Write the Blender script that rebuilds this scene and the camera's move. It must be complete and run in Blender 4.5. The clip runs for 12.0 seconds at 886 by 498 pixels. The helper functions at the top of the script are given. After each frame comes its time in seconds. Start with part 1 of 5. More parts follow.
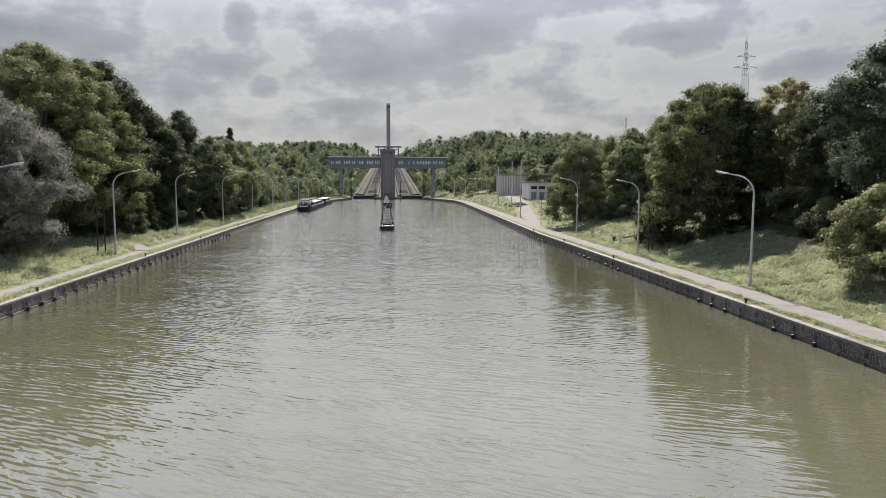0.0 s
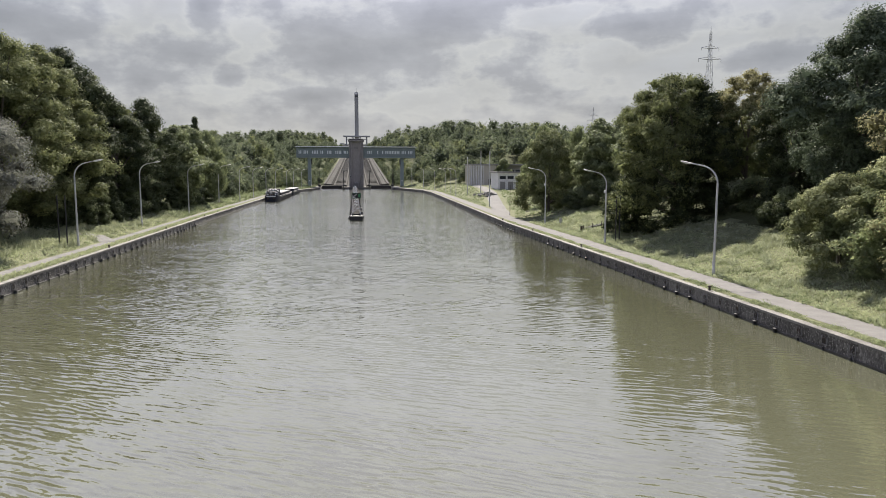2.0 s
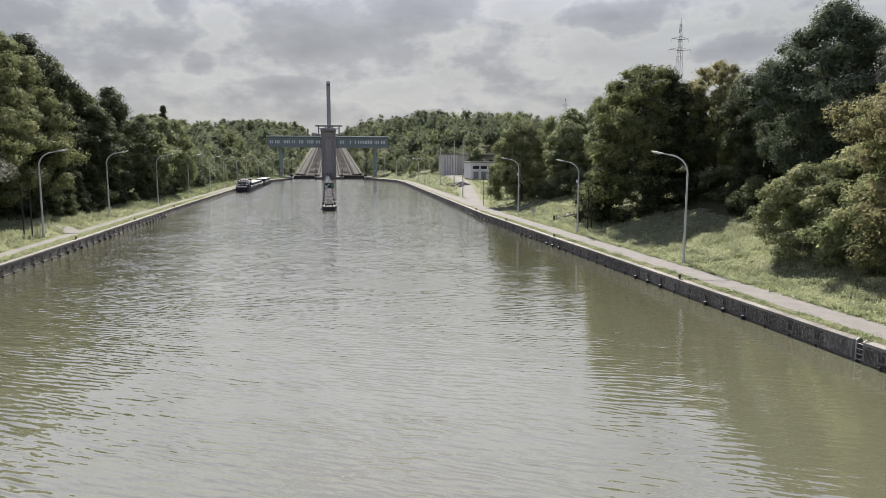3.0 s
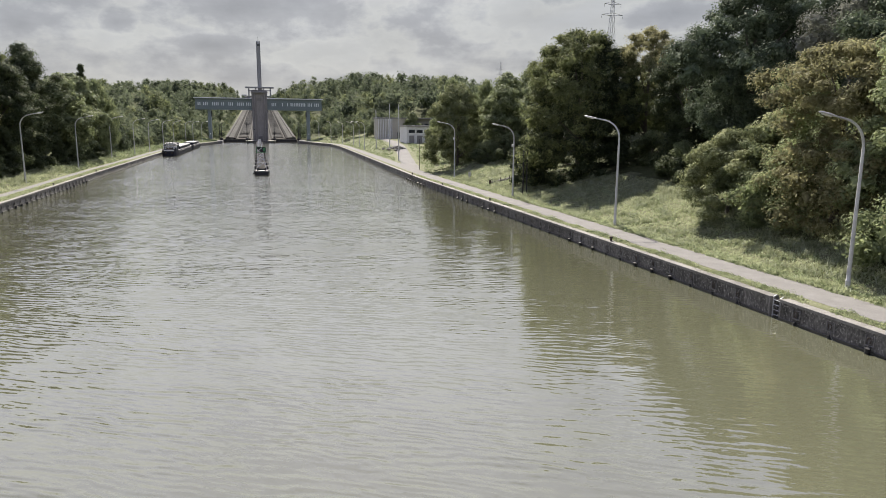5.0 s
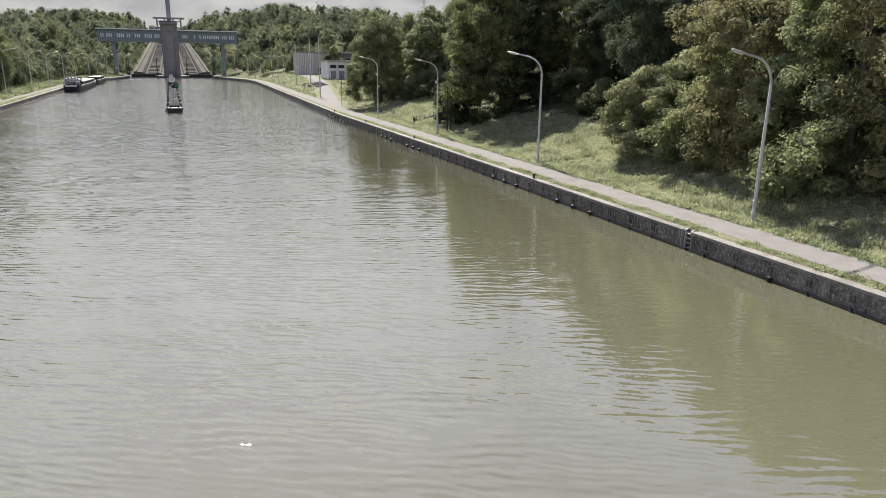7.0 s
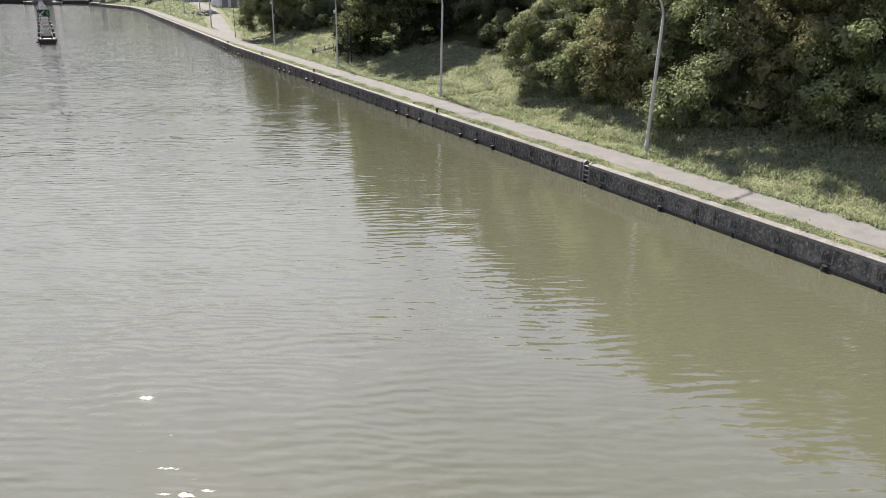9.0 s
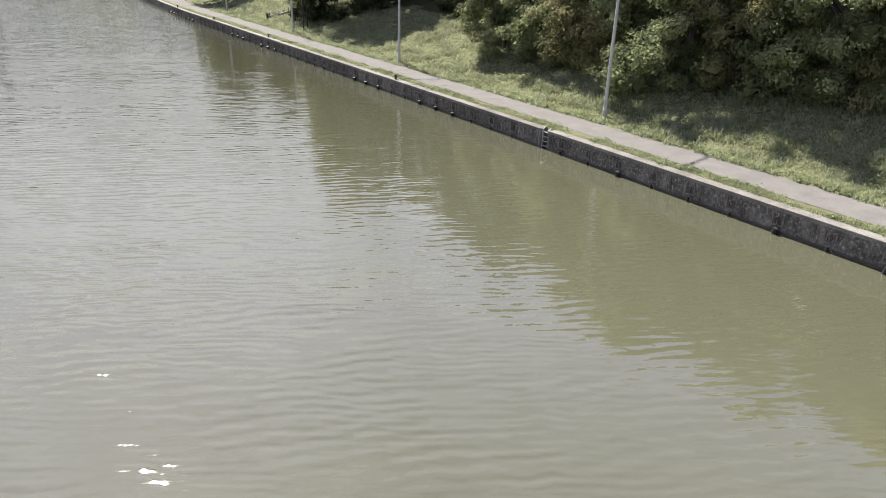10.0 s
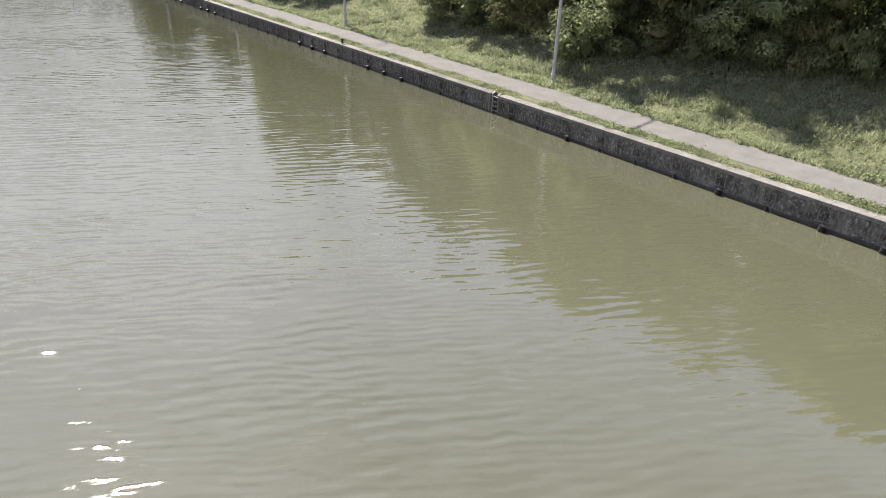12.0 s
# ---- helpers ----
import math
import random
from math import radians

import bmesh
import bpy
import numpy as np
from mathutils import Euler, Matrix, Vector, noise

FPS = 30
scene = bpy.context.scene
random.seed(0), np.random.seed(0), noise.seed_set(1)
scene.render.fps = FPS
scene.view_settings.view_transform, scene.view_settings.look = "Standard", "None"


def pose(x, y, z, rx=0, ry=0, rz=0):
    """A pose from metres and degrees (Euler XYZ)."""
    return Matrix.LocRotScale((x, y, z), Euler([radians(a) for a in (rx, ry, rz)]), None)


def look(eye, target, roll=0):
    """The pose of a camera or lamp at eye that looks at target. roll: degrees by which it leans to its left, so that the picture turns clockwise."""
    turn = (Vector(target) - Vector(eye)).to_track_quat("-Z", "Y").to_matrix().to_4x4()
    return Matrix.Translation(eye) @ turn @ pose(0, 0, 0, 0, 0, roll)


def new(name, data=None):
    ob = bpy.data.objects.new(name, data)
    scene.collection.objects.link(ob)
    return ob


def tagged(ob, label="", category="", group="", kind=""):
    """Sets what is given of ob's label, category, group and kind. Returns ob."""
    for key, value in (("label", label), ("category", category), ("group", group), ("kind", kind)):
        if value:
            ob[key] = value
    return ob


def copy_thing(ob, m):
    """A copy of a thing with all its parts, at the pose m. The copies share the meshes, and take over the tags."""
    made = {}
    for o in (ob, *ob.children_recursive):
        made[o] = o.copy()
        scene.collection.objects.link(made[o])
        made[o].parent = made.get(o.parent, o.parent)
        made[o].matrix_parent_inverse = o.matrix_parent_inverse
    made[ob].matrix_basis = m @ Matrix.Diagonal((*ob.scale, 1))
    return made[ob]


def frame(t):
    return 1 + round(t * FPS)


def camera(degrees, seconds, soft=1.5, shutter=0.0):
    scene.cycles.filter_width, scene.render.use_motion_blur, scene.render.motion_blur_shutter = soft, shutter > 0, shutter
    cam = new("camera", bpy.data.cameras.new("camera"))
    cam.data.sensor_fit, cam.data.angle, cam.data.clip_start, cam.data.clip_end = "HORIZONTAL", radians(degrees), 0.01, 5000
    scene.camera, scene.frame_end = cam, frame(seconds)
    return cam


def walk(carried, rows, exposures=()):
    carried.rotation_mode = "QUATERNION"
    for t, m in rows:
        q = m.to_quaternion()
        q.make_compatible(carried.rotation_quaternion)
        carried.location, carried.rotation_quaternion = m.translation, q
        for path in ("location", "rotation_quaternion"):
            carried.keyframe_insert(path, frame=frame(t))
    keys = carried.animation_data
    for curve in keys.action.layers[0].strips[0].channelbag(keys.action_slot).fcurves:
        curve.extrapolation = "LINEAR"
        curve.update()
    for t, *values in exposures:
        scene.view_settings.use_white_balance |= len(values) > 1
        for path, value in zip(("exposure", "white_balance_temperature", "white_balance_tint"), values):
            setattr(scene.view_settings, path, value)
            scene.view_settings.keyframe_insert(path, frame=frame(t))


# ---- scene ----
cam = camera(65.9, 12.0, soft=0.8)
PATH = [
    (0, (-0.31, 0.27, 10.846), (-0.144, 2.253, 10.648), 0.1),
    (0.5, (-0.332, 0.223, 10.842), (-0.15, 2.204, 10.64), 0.1),
    (1, (-0.344, 0.195, 10.839), (-0.143, 2.174, 10.632), 0.1),
    (1.5, (-0.355, 0.162, 10.841), (-0.131, 2.138, 10.625), 0.1),
    (2, (-0.374, 0.135, 10.851), (-0.119, 2.105, 10.624), 0.1),
    (2.5, (-0.391, 0.113, 10.862), (-0.1, 2.077, 10.621), 0.1),
    (3, (-0.404, 0.112, 10.867), (-0.073, 2.067, 10.611), 0.1),
    (5, (-0.439, 0.128, 10.839), (0.07, 2.028, 10.482), 0.4),
    (5.5, (-0.419, 0.136, 10.833), (0.136, 2.016, 10.435), 0.5),
    (6, (-0.389, 0.158, 10.829), (0.214, 2.013, 10.387), 0.6),
    (6.5, (-0.353, 0.176, 10.83), (0.297, 2.004, 10.344), 0.7),
    (7, (-0.296, 0.172, 10.84), (0.406, 1.968, 10.31), 0.8),
    (9, (-0.057, 0.16, 10.995), (0.863, 1.789, 10.288), 1.4),
    (9.5, (0.0, 0.162, 11.013), (0.962, 1.746, 10.261), 1.5),
    (10, (0.037, 0.155, 11.023), (1.035, 1.697, 10.231), 1.7),
    (10.5, (0.046, 0.144, 11.03), (1.076, 1.648, 10.206), 1.9),
    (11, (0.037, 0.139, 11.037), (1.094, 1.609, 10.186), 2.0),
    (11.5, (0.008, 0.141, 11.04), (1.087, 1.585, 10.173), 2.2),
    (12, (-0.032, 0.141, 11.042), (1.061, 1.568, 10.166), 2.3),
]
walk(cam, [(t, look(eye, target, roll)) for t, eye, target, roll in PATH], [(0, 1.13), (3, 1.15), (5.5, 1.2), (7, 1.24), (12, 1.24)])

# ---- light: hazy midday sun ahead, over broken bright cloud ----
SUN_AZ, SUN_EL = 5.0, 46.0
world = bpy.data.worlds.new("world")
scene.world = world
world.use_nodes = True


def nt_node(nt, kind, **kw):
    n = nt.nodes.new(kind)
    for k, v in kw.items():
        if k in n.inputs:
            n.inputs[k].default_value = v
    return n


def build_sky():
    """Bright broken cumulus: grey-based clouds before thin white cloud that glows round the sun."""
    nt = world.node_tree
    nt.nodes.clear()
    link = nt.links.new
    out = nt.nodes.new("ShaderNodeOutputWorld")
    bg = nt.nodes.new("ShaderNodeBackground")
    sky = nt.nodes.new("ShaderNodeTexSky")
    sky.sky_type = "NISHITA"
    sky.sun_disc = False
    sky.sun_elevation = radians(SUN_EL)
    sky.sun_rotation = radians(SUN_AZ)
    sky.dust_density = 3.0
    tc = nt.nodes.new("ShaderNodeTexCoord")
    sep = nt.nodes.new("ShaderNodeSeparateXYZ")
    link(tc.outputs["Generated"], sep.inputs[0])

    def maths(op, a, b=None, c=None, clamp=False):
        n = nt.nodes.new("ShaderNodeMath")
        n.operation = op
        n.use_clamp = clamp
        for i, v in enumerate((a, b, c)):
            if v is None:
                continue
            if isinstance(v, (int, float)):
                n.inputs[i].default_value = v
            else:
                link(v, n.inputs[i])
        return n.outputs[0]

    def puff(scale, detail, rough, squash, shift):
        mp = nt.nodes.new("ShaderNodeMapping")
        mp.inputs["Scale"].default_value = (1.0, 1.0, squash)
        mp.inputs["Location"].default_value = shift
        link(tc.outputs["Generated"], mp.inputs["Vector"])
        n = nt_node(nt, "ShaderNodeTexNoise", Scale=scale, Detail=detail, Roughness=rough, Distortion=0.0)
        link(mp.outputs[0], n.inputs["Vector"])
        return maths("SUBTRACT", n.outputs["Fac"], 0.5)

    az = maths("MULTIPLY", maths("ARCTAN2", sep.outputs["X"], sep.outputs["Y"]), 180 / math.pi)
    el = maths("MULTIPLY", maths("ARCSINE", sep.outputs["Z"]), 180 / math.pi)
    broad = puff(5.0, 3.0, 0.5, 2.6, CLOUD_SHIFT)
    billow = puff(17.0, 9.0, 0.58, 1.6, (1.0, 4.0, 2.0))
    veil = puff(9.0, 7.0, 0.55, 3.4, (7.0, 2.0, 5.0))
    # the clouds that stand out, by bearing, height and half widths in degrees
    body = maths("MULTIPLY", broad, 1.5)
    for a0, e0, ra, re in CLOUDS:
        u = maths("DIVIDE", maths("SUBTRACT", az, a0), ra)
        w = maths("DIVIDE", maths("SUBTRACT", el, e0), re)
        far = maths("SQRT", maths("ADD", maths("MULTIPLY", u, u), maths("MULTIPLY", w, w)))
        body = maths("MAXIMUM", body, maths("MULTIPLY", maths("SUBTRACT", 1.0, far), 0.62))
    soft = maths("SUBTRACT", 1.0, maths("MULTIPLY", maths("SUBTRACT", el, 20.0), 0.025, clamp=True))
    dens = maths("ADD", maths("ADD", body, maths("MULTIPLY", billow, 1.15)), maths("MULTIPLY", veil, 0.35))
    ramp = nt.nodes.new("ShaderNodeValToRGB")
    link(maths("MULTIPLY_ADD", dens, maths("MULTIPLY", maths("MULTIPLY_ADD", soft, 0.4, 0.6), maths("MULTIPLY_ADD", el, 0.13, 0.15, clamp=True)), 0.4, clamp=True), ramp.inputs[0])
    els = ramp.color_ramp.elements
    els[0].position, els[0].color = 0.0, (0.53, 0.548, 0.57, 1)
    els[1].position, els[1].color = 1.0, (0.33, 0.345, 0.38, 1)
    for pos, col in ((0.28, (0.54, 0.553, 0.565, 1)), (0.4, (0.585, 0.597, 0.6, 1)), (0.5, (0.50, 0.515, 0.54, 1)), (0.62, (0.405, 0.42, 0.455, 1))):
        els.new(pos).color = col
    thin = maths("MULTIPLY_ADD", veil, -0.45, 1.0)
    # thin cloud glows towards the sun
    a1, e1 = radians(SUN_AZ), radians(SUN_EL)
    dot = nt.nodes.new("ShaderNodeVectorMath")
    dot.operation = "DOT_PRODUCT"
    link(tc.outputs["Generated"], dot.inputs[0])
    dot.inputs[1].default_value = (math.sin(a1) * math.cos(e1), math.cos(a1) * math.cos(e1), math.sin(e1))
    near = maths("MAXIMUM", dot.outputs["Value"], 0.0)
    gain = maths("ADD", maths("MULTIPLY", maths("POWER", near, 6.0), GLOW_WIDE), maths("MULTIPLY_ADD", maths("POWER", near, 40.0), GLOW_NEAR, 1.0))
    scale = nt.nodes.new("ShaderNodeVectorMath")
    scale.operation = "SCALE"
    link(ramp.outputs[0], scale.inputs[0])
    link(maths("MULTIPLY", gain, thin), scale.inputs["Scale"])
    # white cloud tops higher up, and bluer overhead, where one looks through less haze
    tint = nt.nodes.new("ShaderNodeMix")
    tint.data_type = "RGBA"
    tint.blend_type = "MULTIPLY"
    over = nt.nodes.new("ShaderNodeValToRGB")
    link(sep.outputs["Z"], over.inputs[0])
    steps = over.color_ramp.elements
    steps[0].position, steps[0].color = 0.18, (0.9, 0.9, 0.9, 1)
    steps[1].position, steps[1].color = 0.75, OVERHEAD[-1]
    for pos, col in zip((0.36, 0.5), OVERHEAD):
        steps.new(pos).color = col
    tint.inputs[0].default_value = 1.0
    link(scale.outputs[0], tint.inputs[6])
    link(over.outputs[0], tint.inputs[7])
    dim = nt.nodes.new("ShaderNodeVectorMath")
    dim.operation = "SCALE"
    link(sky.outputs[0], dim.inputs[0])
    dim.inputs["Scale"].default_value = 0.10
    mix = nt.nodes.new("ShaderNodeMix")
    mix.data_type = "RGBA"
    mix.inputs[0].default_value = 0.9
    link(dim.outputs[0], mix.inputs[6])
    link(tint.outputs[2], mix.inputs[7])
    link(mix.outputs[2], bg.inputs["Color"])
    bg.inputs["Strength"].default_value = SKY_STRENGTH
    link(bg.outputs[0], out.inputs[0])


CLOUD_SHIFT = (3.1, 1.7, 0.0)
CLOUDS = ((1.2, 9.6, 9.5, 3.6), (7.0, 12.0, 6.0, 2.6), (23.5, 11.2, 4.6, 1.6), (15.5, 15.0, 7.0, 2.2), (-27.0, 10.4, 10.0, 2.2), (-9.7, 7.2, 1.5, 1.3), (-11.5, 12.4, 1.6, 2.2), (-3.0, 6.0, 4.0, 1.0), (33.0, 8.5, 5.0, 1.4))
GLOW_WIDE, GLOW_NEAR, SKY_STRENGTH = 0.4, 0.2, 0.43
OVERHEAD = ((1.5, 1.51, 1.78, 1), (1.24, 1.26, 1.86, 1), (0.72, 0.77, 1.26, 1))
build_sky()
sun = new("sun", bpy.data.lights.new("sun", "SUN"))
sun.data.energy, sun.data.angle, sun.data.color = 5.0, radians(1.0), (1.0, 0.93, 0.82)
sun.matrix_world = look((0, 0, 60), (-math.sin(radians(SUN_AZ)) * 60, -math.cos(radians(SUN_AZ)) * 60, 60 - 60 * math.tan(radians(SUN_EL))))

# ---- materials ----


def material(name, colors, rough=0.8, metal=0.0, scale=1.0, fine=None, bump=0.2, bump_dist=0.02, spec=0.5, stretch=(1, 1, 1), island=0.0, objrand=0.0, stains=None, ior=1.5):
    """Noise-mottled paint, stone, metal or wood: colors are mixed by a coarse and a fine noise in object metres."""
    m = bpy.data.materials.new(name)
    m.use_nodes = True
    nt = m.node_tree
    link = nt.links.new
    b = nt.nodes["Principled BSDF"]
    b.inputs["Roughness"].default_value = rough
    b.inputs["Metallic"].default_value = metal
    b.inputs["Specular IOR Level"].default_value = spec
    geo = nt.nodes.new("ShaderNodeNewGeometry")
    mp = nt.nodes.new("ShaderNodeMapping")
    mp.inputs["Scale"].default_value = stretch
    link(geo.outputs["Position"], mp.inputs["Vector"])
    coarse = nt_node(nt, "ShaderNodeTexNoise", Scale=scale, Detail=6.0, Roughness=0.6)
    link(mp.outputs[0], coarse.inputs["Vector"])
    small = nt_node(nt, "ShaderNodeTexNoise", Scale=fine or scale * 11.0, Detail=5.0, Roughness=0.65)
    link(mp.outputs[0], small.inputs["Vector"])
    add = nt.nodes.new("ShaderNodeMath")
    add.operation = "MULTIPLY_ADD"
    link(small.outputs["Fac"], add.inputs[0])
    add.inputs[1].default_value = 0.55
    half = nt.nodes.new("ShaderNodeMath")
    half.operation = "MULTIPLY"
    link(coarse.outputs["Fac"], half.inputs[0])
    half.inputs[1].default_value = 0.45
    link(half.outputs[0], add.inputs[2])
    value = add.outputs[0]
    for amount, socket in ((island, geo.outputs["Random Per Island"]), (objrand, None)):
        if amount:
            if socket is None:
                socket = nt.nodes.new("ShaderNodeObjectInfo").outputs["Random"]
            c = nt.nodes.new("ShaderNodeMath")
            c.operation = "MULTIPLY_ADD"
            link(socket, c.inputs[0])
            c.inputs[1].default_value = amount
            d = nt.nodes.new("ShaderNodeMath")
            d.operation = "SUBTRACT"
            link(value, d.inputs[0])
            d.inputs[1].default_value = amount * 0.5
            link(d.outputs[0], c.inputs[2])
            value = c.outputs[0]
    ramp = nt.nodes.new("ShaderNodeValToRGB")
    link(value, ramp.inputs[0])
    els = ramp.color_ramp.elements
    n = len(colors)
    for i, col in enumerate(colors):
        pos = 0.34 + 0.32 * i / max(1, n - 1)
        e = els[i] if i < 2 else els.new(pos)
        e.position = pos
        e.color = (*col, 1)
    color = ramp.outputs[0]
    if stains:
        st = nt_node(nt, "ShaderNodeTexNoise", Scale=stains[0], Detail=8.0, Roughness=0.7)
        mp2 = nt.nodes.new("ShaderNodeMapping")
        mp2.inputs["Scale"].default_value = stains[4] if len(stains) > 4 else (1, 1, 1)
        link(geo.outputs["Position"], mp2.inputs["Vector"])
        link(mp2.outputs[0], st.inputs["Vector"])
        r2 = nt.nodes.new("ShaderNodeValToRGB")
        link(st.outputs["Fac"], r2.inputs[0])
        r2.color_ramp.elements[0].position = stains[1]
        r2.color_ramp.elements[1].position = stains[2]
        mx = nt.nodes.new("ShaderNodeMix")
        mx.data_type = "RGBA"
        link(r2.outputs[0], mx.inputs[0])
        link(color, mx.inputs[6])
        mx.inputs[7].default_value = (*stains[3], 1)
        color = mx.outputs[2]
    link(color, b.inputs["Base Color"])
    if bump:
        bp = nt_node(nt, "ShaderNodeBump", Strength=bump, Distance=bump_dist)
        link(value, bp.inputs["Height"])
        link(bp.outputs[0], b.inputs["Normal"])
    return m


def leaf_material(name, dark, mid, light, through_light=0.35, patches=0.45):
    """Leaves: every leaf its own tone; some light passes through."""
    m = bpy.data.materials.new(name)
    m.use_nodes = True
    nt = m.node_tree
    link = nt.links.new
    b = nt.nodes["Principled BSDF"]
    out = nt.nodes["Material Output"]
    geo = nt.nodes.new("ShaderNodeNewGeometry")
    info = nt.nodes.new("ShaderNodeObjectInfo")
    noise_n = nt_node(nt, "ShaderNodeTexNoise", Scale=patches, Detail=3.0)
    link(geo.outputs["Position"], noise_n.inputs["Vector"])
    a = nt.nodes.new("ShaderNodeMath")
    a.operation = "MULTIPLY_ADD"
    link(geo.outputs["Random Per Island"], a.inputs[0])
    a.inputs[1].default_value = 0.3
    s = nt.nodes.new("ShaderNodeMath")
    s.operation = "MULTIPLY_ADD"
    link(noise_n.outputs["Fac"], s.inputs[0])
    s.inputs[1].default_value = 1.0
    s.inputs[2].default_value = -0.17
    link(s.outputs[0], a.inputs[2])
    o = nt.nodes.new("ShaderNodeMath")
    o.operation = "MULTIPLY_ADD"
    link(info.outputs["Random"], o.inputs[0])
    o.inputs[1].default_value = 0.16
    link(a.outputs[0], o.inputs[2])
    ramp = nt.nodes.new("ShaderNodeValToRGB")
    link(o.outputs[0], ramp.inputs[0])
    els = ramp.color_ramp.elements
    els[0].position, els[0].color = 0.2, (*dark, 1)
    els[1].position, els[1].color = 0.95, (*light, 1)
    e = els.new(0.58)
    e.color = (*mid, 1)
    link(ramp.outputs[0], b.inputs["Base Color"])
    b.inputs["Roughness"].default_value = 0.6
    b.inputs["Specular IOR Level"].default_value = 0.05
    tr = nt.nodes.new("ShaderNodeBsdfTranslucent")
    link(ramp.outputs[0], tr.inputs["Color"])
    mx = nt.nodes.new("ShaderNodeMixShader")
    mx.inputs[0].default_value = through_light
    link(b.outputs[0], mx.inputs[1])
    link(tr.outputs[0], mx.inputs[2])
    link(mx.outputs[0], out.inputs["Surface"])
    return m


def water_material():
    """Turbid olive canal water under small wind ripples, calmer in some reaches than in others."""
    m = bpy.data.materials.new("canal_water")
    m.use_nodes = True
    nt = m.node_tree
    link = nt.links.new
    b = nt.nodes["Principled BSDF"]
    b.inputs["Roughness"].default_value = 0.012
    b.inputs["IOR"].default_value = 1.55
    b.inputs["Coat Weight"].default_value = 1.0
    b.inputs["Coat Roughness"].default_value = 0.012
    b.inputs["Coat IOR"].default_value = 1.48
    geo = nt.nodes.new("ShaderNodeNewGeometry")

    def stretched(sx, sy, rot, scale, detail, rough=0.5, dist=0.0, out="Fac"):
        mp = nt.nodes.new("ShaderNodeMapping")
        mp.vector_type = "TEXTURE"
        mp.inputs["Scale"].default_value = (1 / sx, 1 / sy, 1)
        mp.inputs["Rotation"].default_value = (0, 0, radians(rot))
        link(geo.outputs["Position"], mp.inputs["Vector"])
        n = nt_node(nt, "ShaderNodeTexNoise", Scale=scale, Detail=detail, Roughness=rough, Distortion=dist)
        link(mp.outputs[0], n.inputs["Vector"])
        return n.outputs[out]

    def maths(op, a, b2, c=None):
        n = nt.nodes.new("ShaderNodeMath")
        n.operation = op
        for i, v in enumerate((a, b2, c)):
            if v is None:
                continue
            if isinstance(v, (int, float)):
                n.inputs[i].default_value = v
            else:
                link(v, n.inputs[i])
        return n.outputs[0]

    tone = stretched(1, 0.35, 0, 0.05, 4.0)
    ramp = nt.nodes.new("ShaderNodeValToRGB")
    link(tone, ramp.inputs[0])
    ramp.color_ramp.elements[0].position, ramp.color_ramp.elements[0].color = 0.3, (*WATER_A, 1)
    ramp.color_ramp.elements[1].position, ramp.color_ramp.elements[1].color = 0.7, (*WATER_B, 1)
    link(ramp.outputs[0], b.inputs["Base Color"])
    patch = stretched(0.3, 1, -6, 0.07, 3.0)
    # the open basin is rougher than the sheltered near reach
    pos = nt.nodes.new("ShaderNodeSeparateXYZ")
    link(geo.outputs["Position"], pos.inputs[0])
    reach = nt.nodes.new("ShaderNodeMapRange")
    reach.inputs["From Min"].default_value, reach.inputs["From Max"].default_value = 22.0, 140.0
    reach.inputs["To Min"].default_value, reach.inputs["To Max"].default_value = 0.0, 1.0
    link(pos.outputs["Y"], reach.inputs["Value"])
    lee = nt.nodes.new("ShaderNodeMapRange")
    lee.interpolation_type = "SMOOTHSTEP"
    lee.inputs["From Min"].default_value, lee.inputs["From Max"].default_value = -32.0, 27.0
    lee.inputs["To Min"].default_value, lee.inputs["To Max"].default_value = 1.9, 0.6
    link(pos.outputs["X"], lee.inputs["Value"])
    # ripples too fine to tell apart roughen the far reach
    blur = maths("MULTIPLY_ADD", reach.outputs[0], 0.1, 0.02)
    link(blur, b.inputs["Roughness"])
    link(blur, b.inputs["Coat Roughness"])
    calm = maths("MULTIPLY", maths("MULTIPLY_ADD", patch, 2.6, -0.35), lee.outputs[0])
    slope_x, slope_y = None, None
    for sx, sy, rot, scale, detail, ax, ay, near_gain, far_gain in WAVES:
        col = stretched(sx, sy, rot, scale, detail, 0.5, 0.12, "Color")
        sep = nt.nodes.new("ShaderNodeSeparateColor")
        link(col, sep.inputs[0])
        swell = maths("MULTIPLY_ADD", reach.outputs[0], far_gain - near_gain, near_gain)
        gx = maths("MULTIPLY", maths("MULTIPLY", maths("SUBTRACT", sep.outputs[0], 0.5), ax), swell)
        gy = maths("MULTIPLY", maths("MULTIPLY", maths("SUBTRACT", sep.outputs[1], 0.5), ay), swell)
        slope_x = gx if slope_x is None else maths("ADD", slope_x, gx)
        slope_y = gy if slope_y is None else maths("ADD", slope_y, gy)
    for rot, scale, steep in CRESTS:
        mp = nt.nodes.new("ShaderNodeMapping")
        mp.vector_type = "TEXTURE"
        mp.inputs["Rotation"].default_value = (0, 0, radians(rot))
        link(geo.outputs["Position"], mp.inputs["Vector"])
        wave = nt_node(nt, "ShaderNodeTexWave", Scale=scale, Distortion=7.0, Detail=2.0)
        wave.inputs["Detail Scale"].default_value = 0.45
        wave.inputs["Detail Roughness"].default_value = 0.6
        wave.bands_direction = "Y"
        link(mp.outputs[0], wave.inputs["Vector"])
        group = maths("MULTIPLY_ADD", stretched(0.5, 1.0, rot, 0.45, 1.0), 4.0, -1.2)
        gy = maths("MULTIPLY", maths("MULTIPLY", maths("SUBTRACT", wave.outputs["Fac"], 0.5), steep), maths("MAXIMUM", group, 0.1))
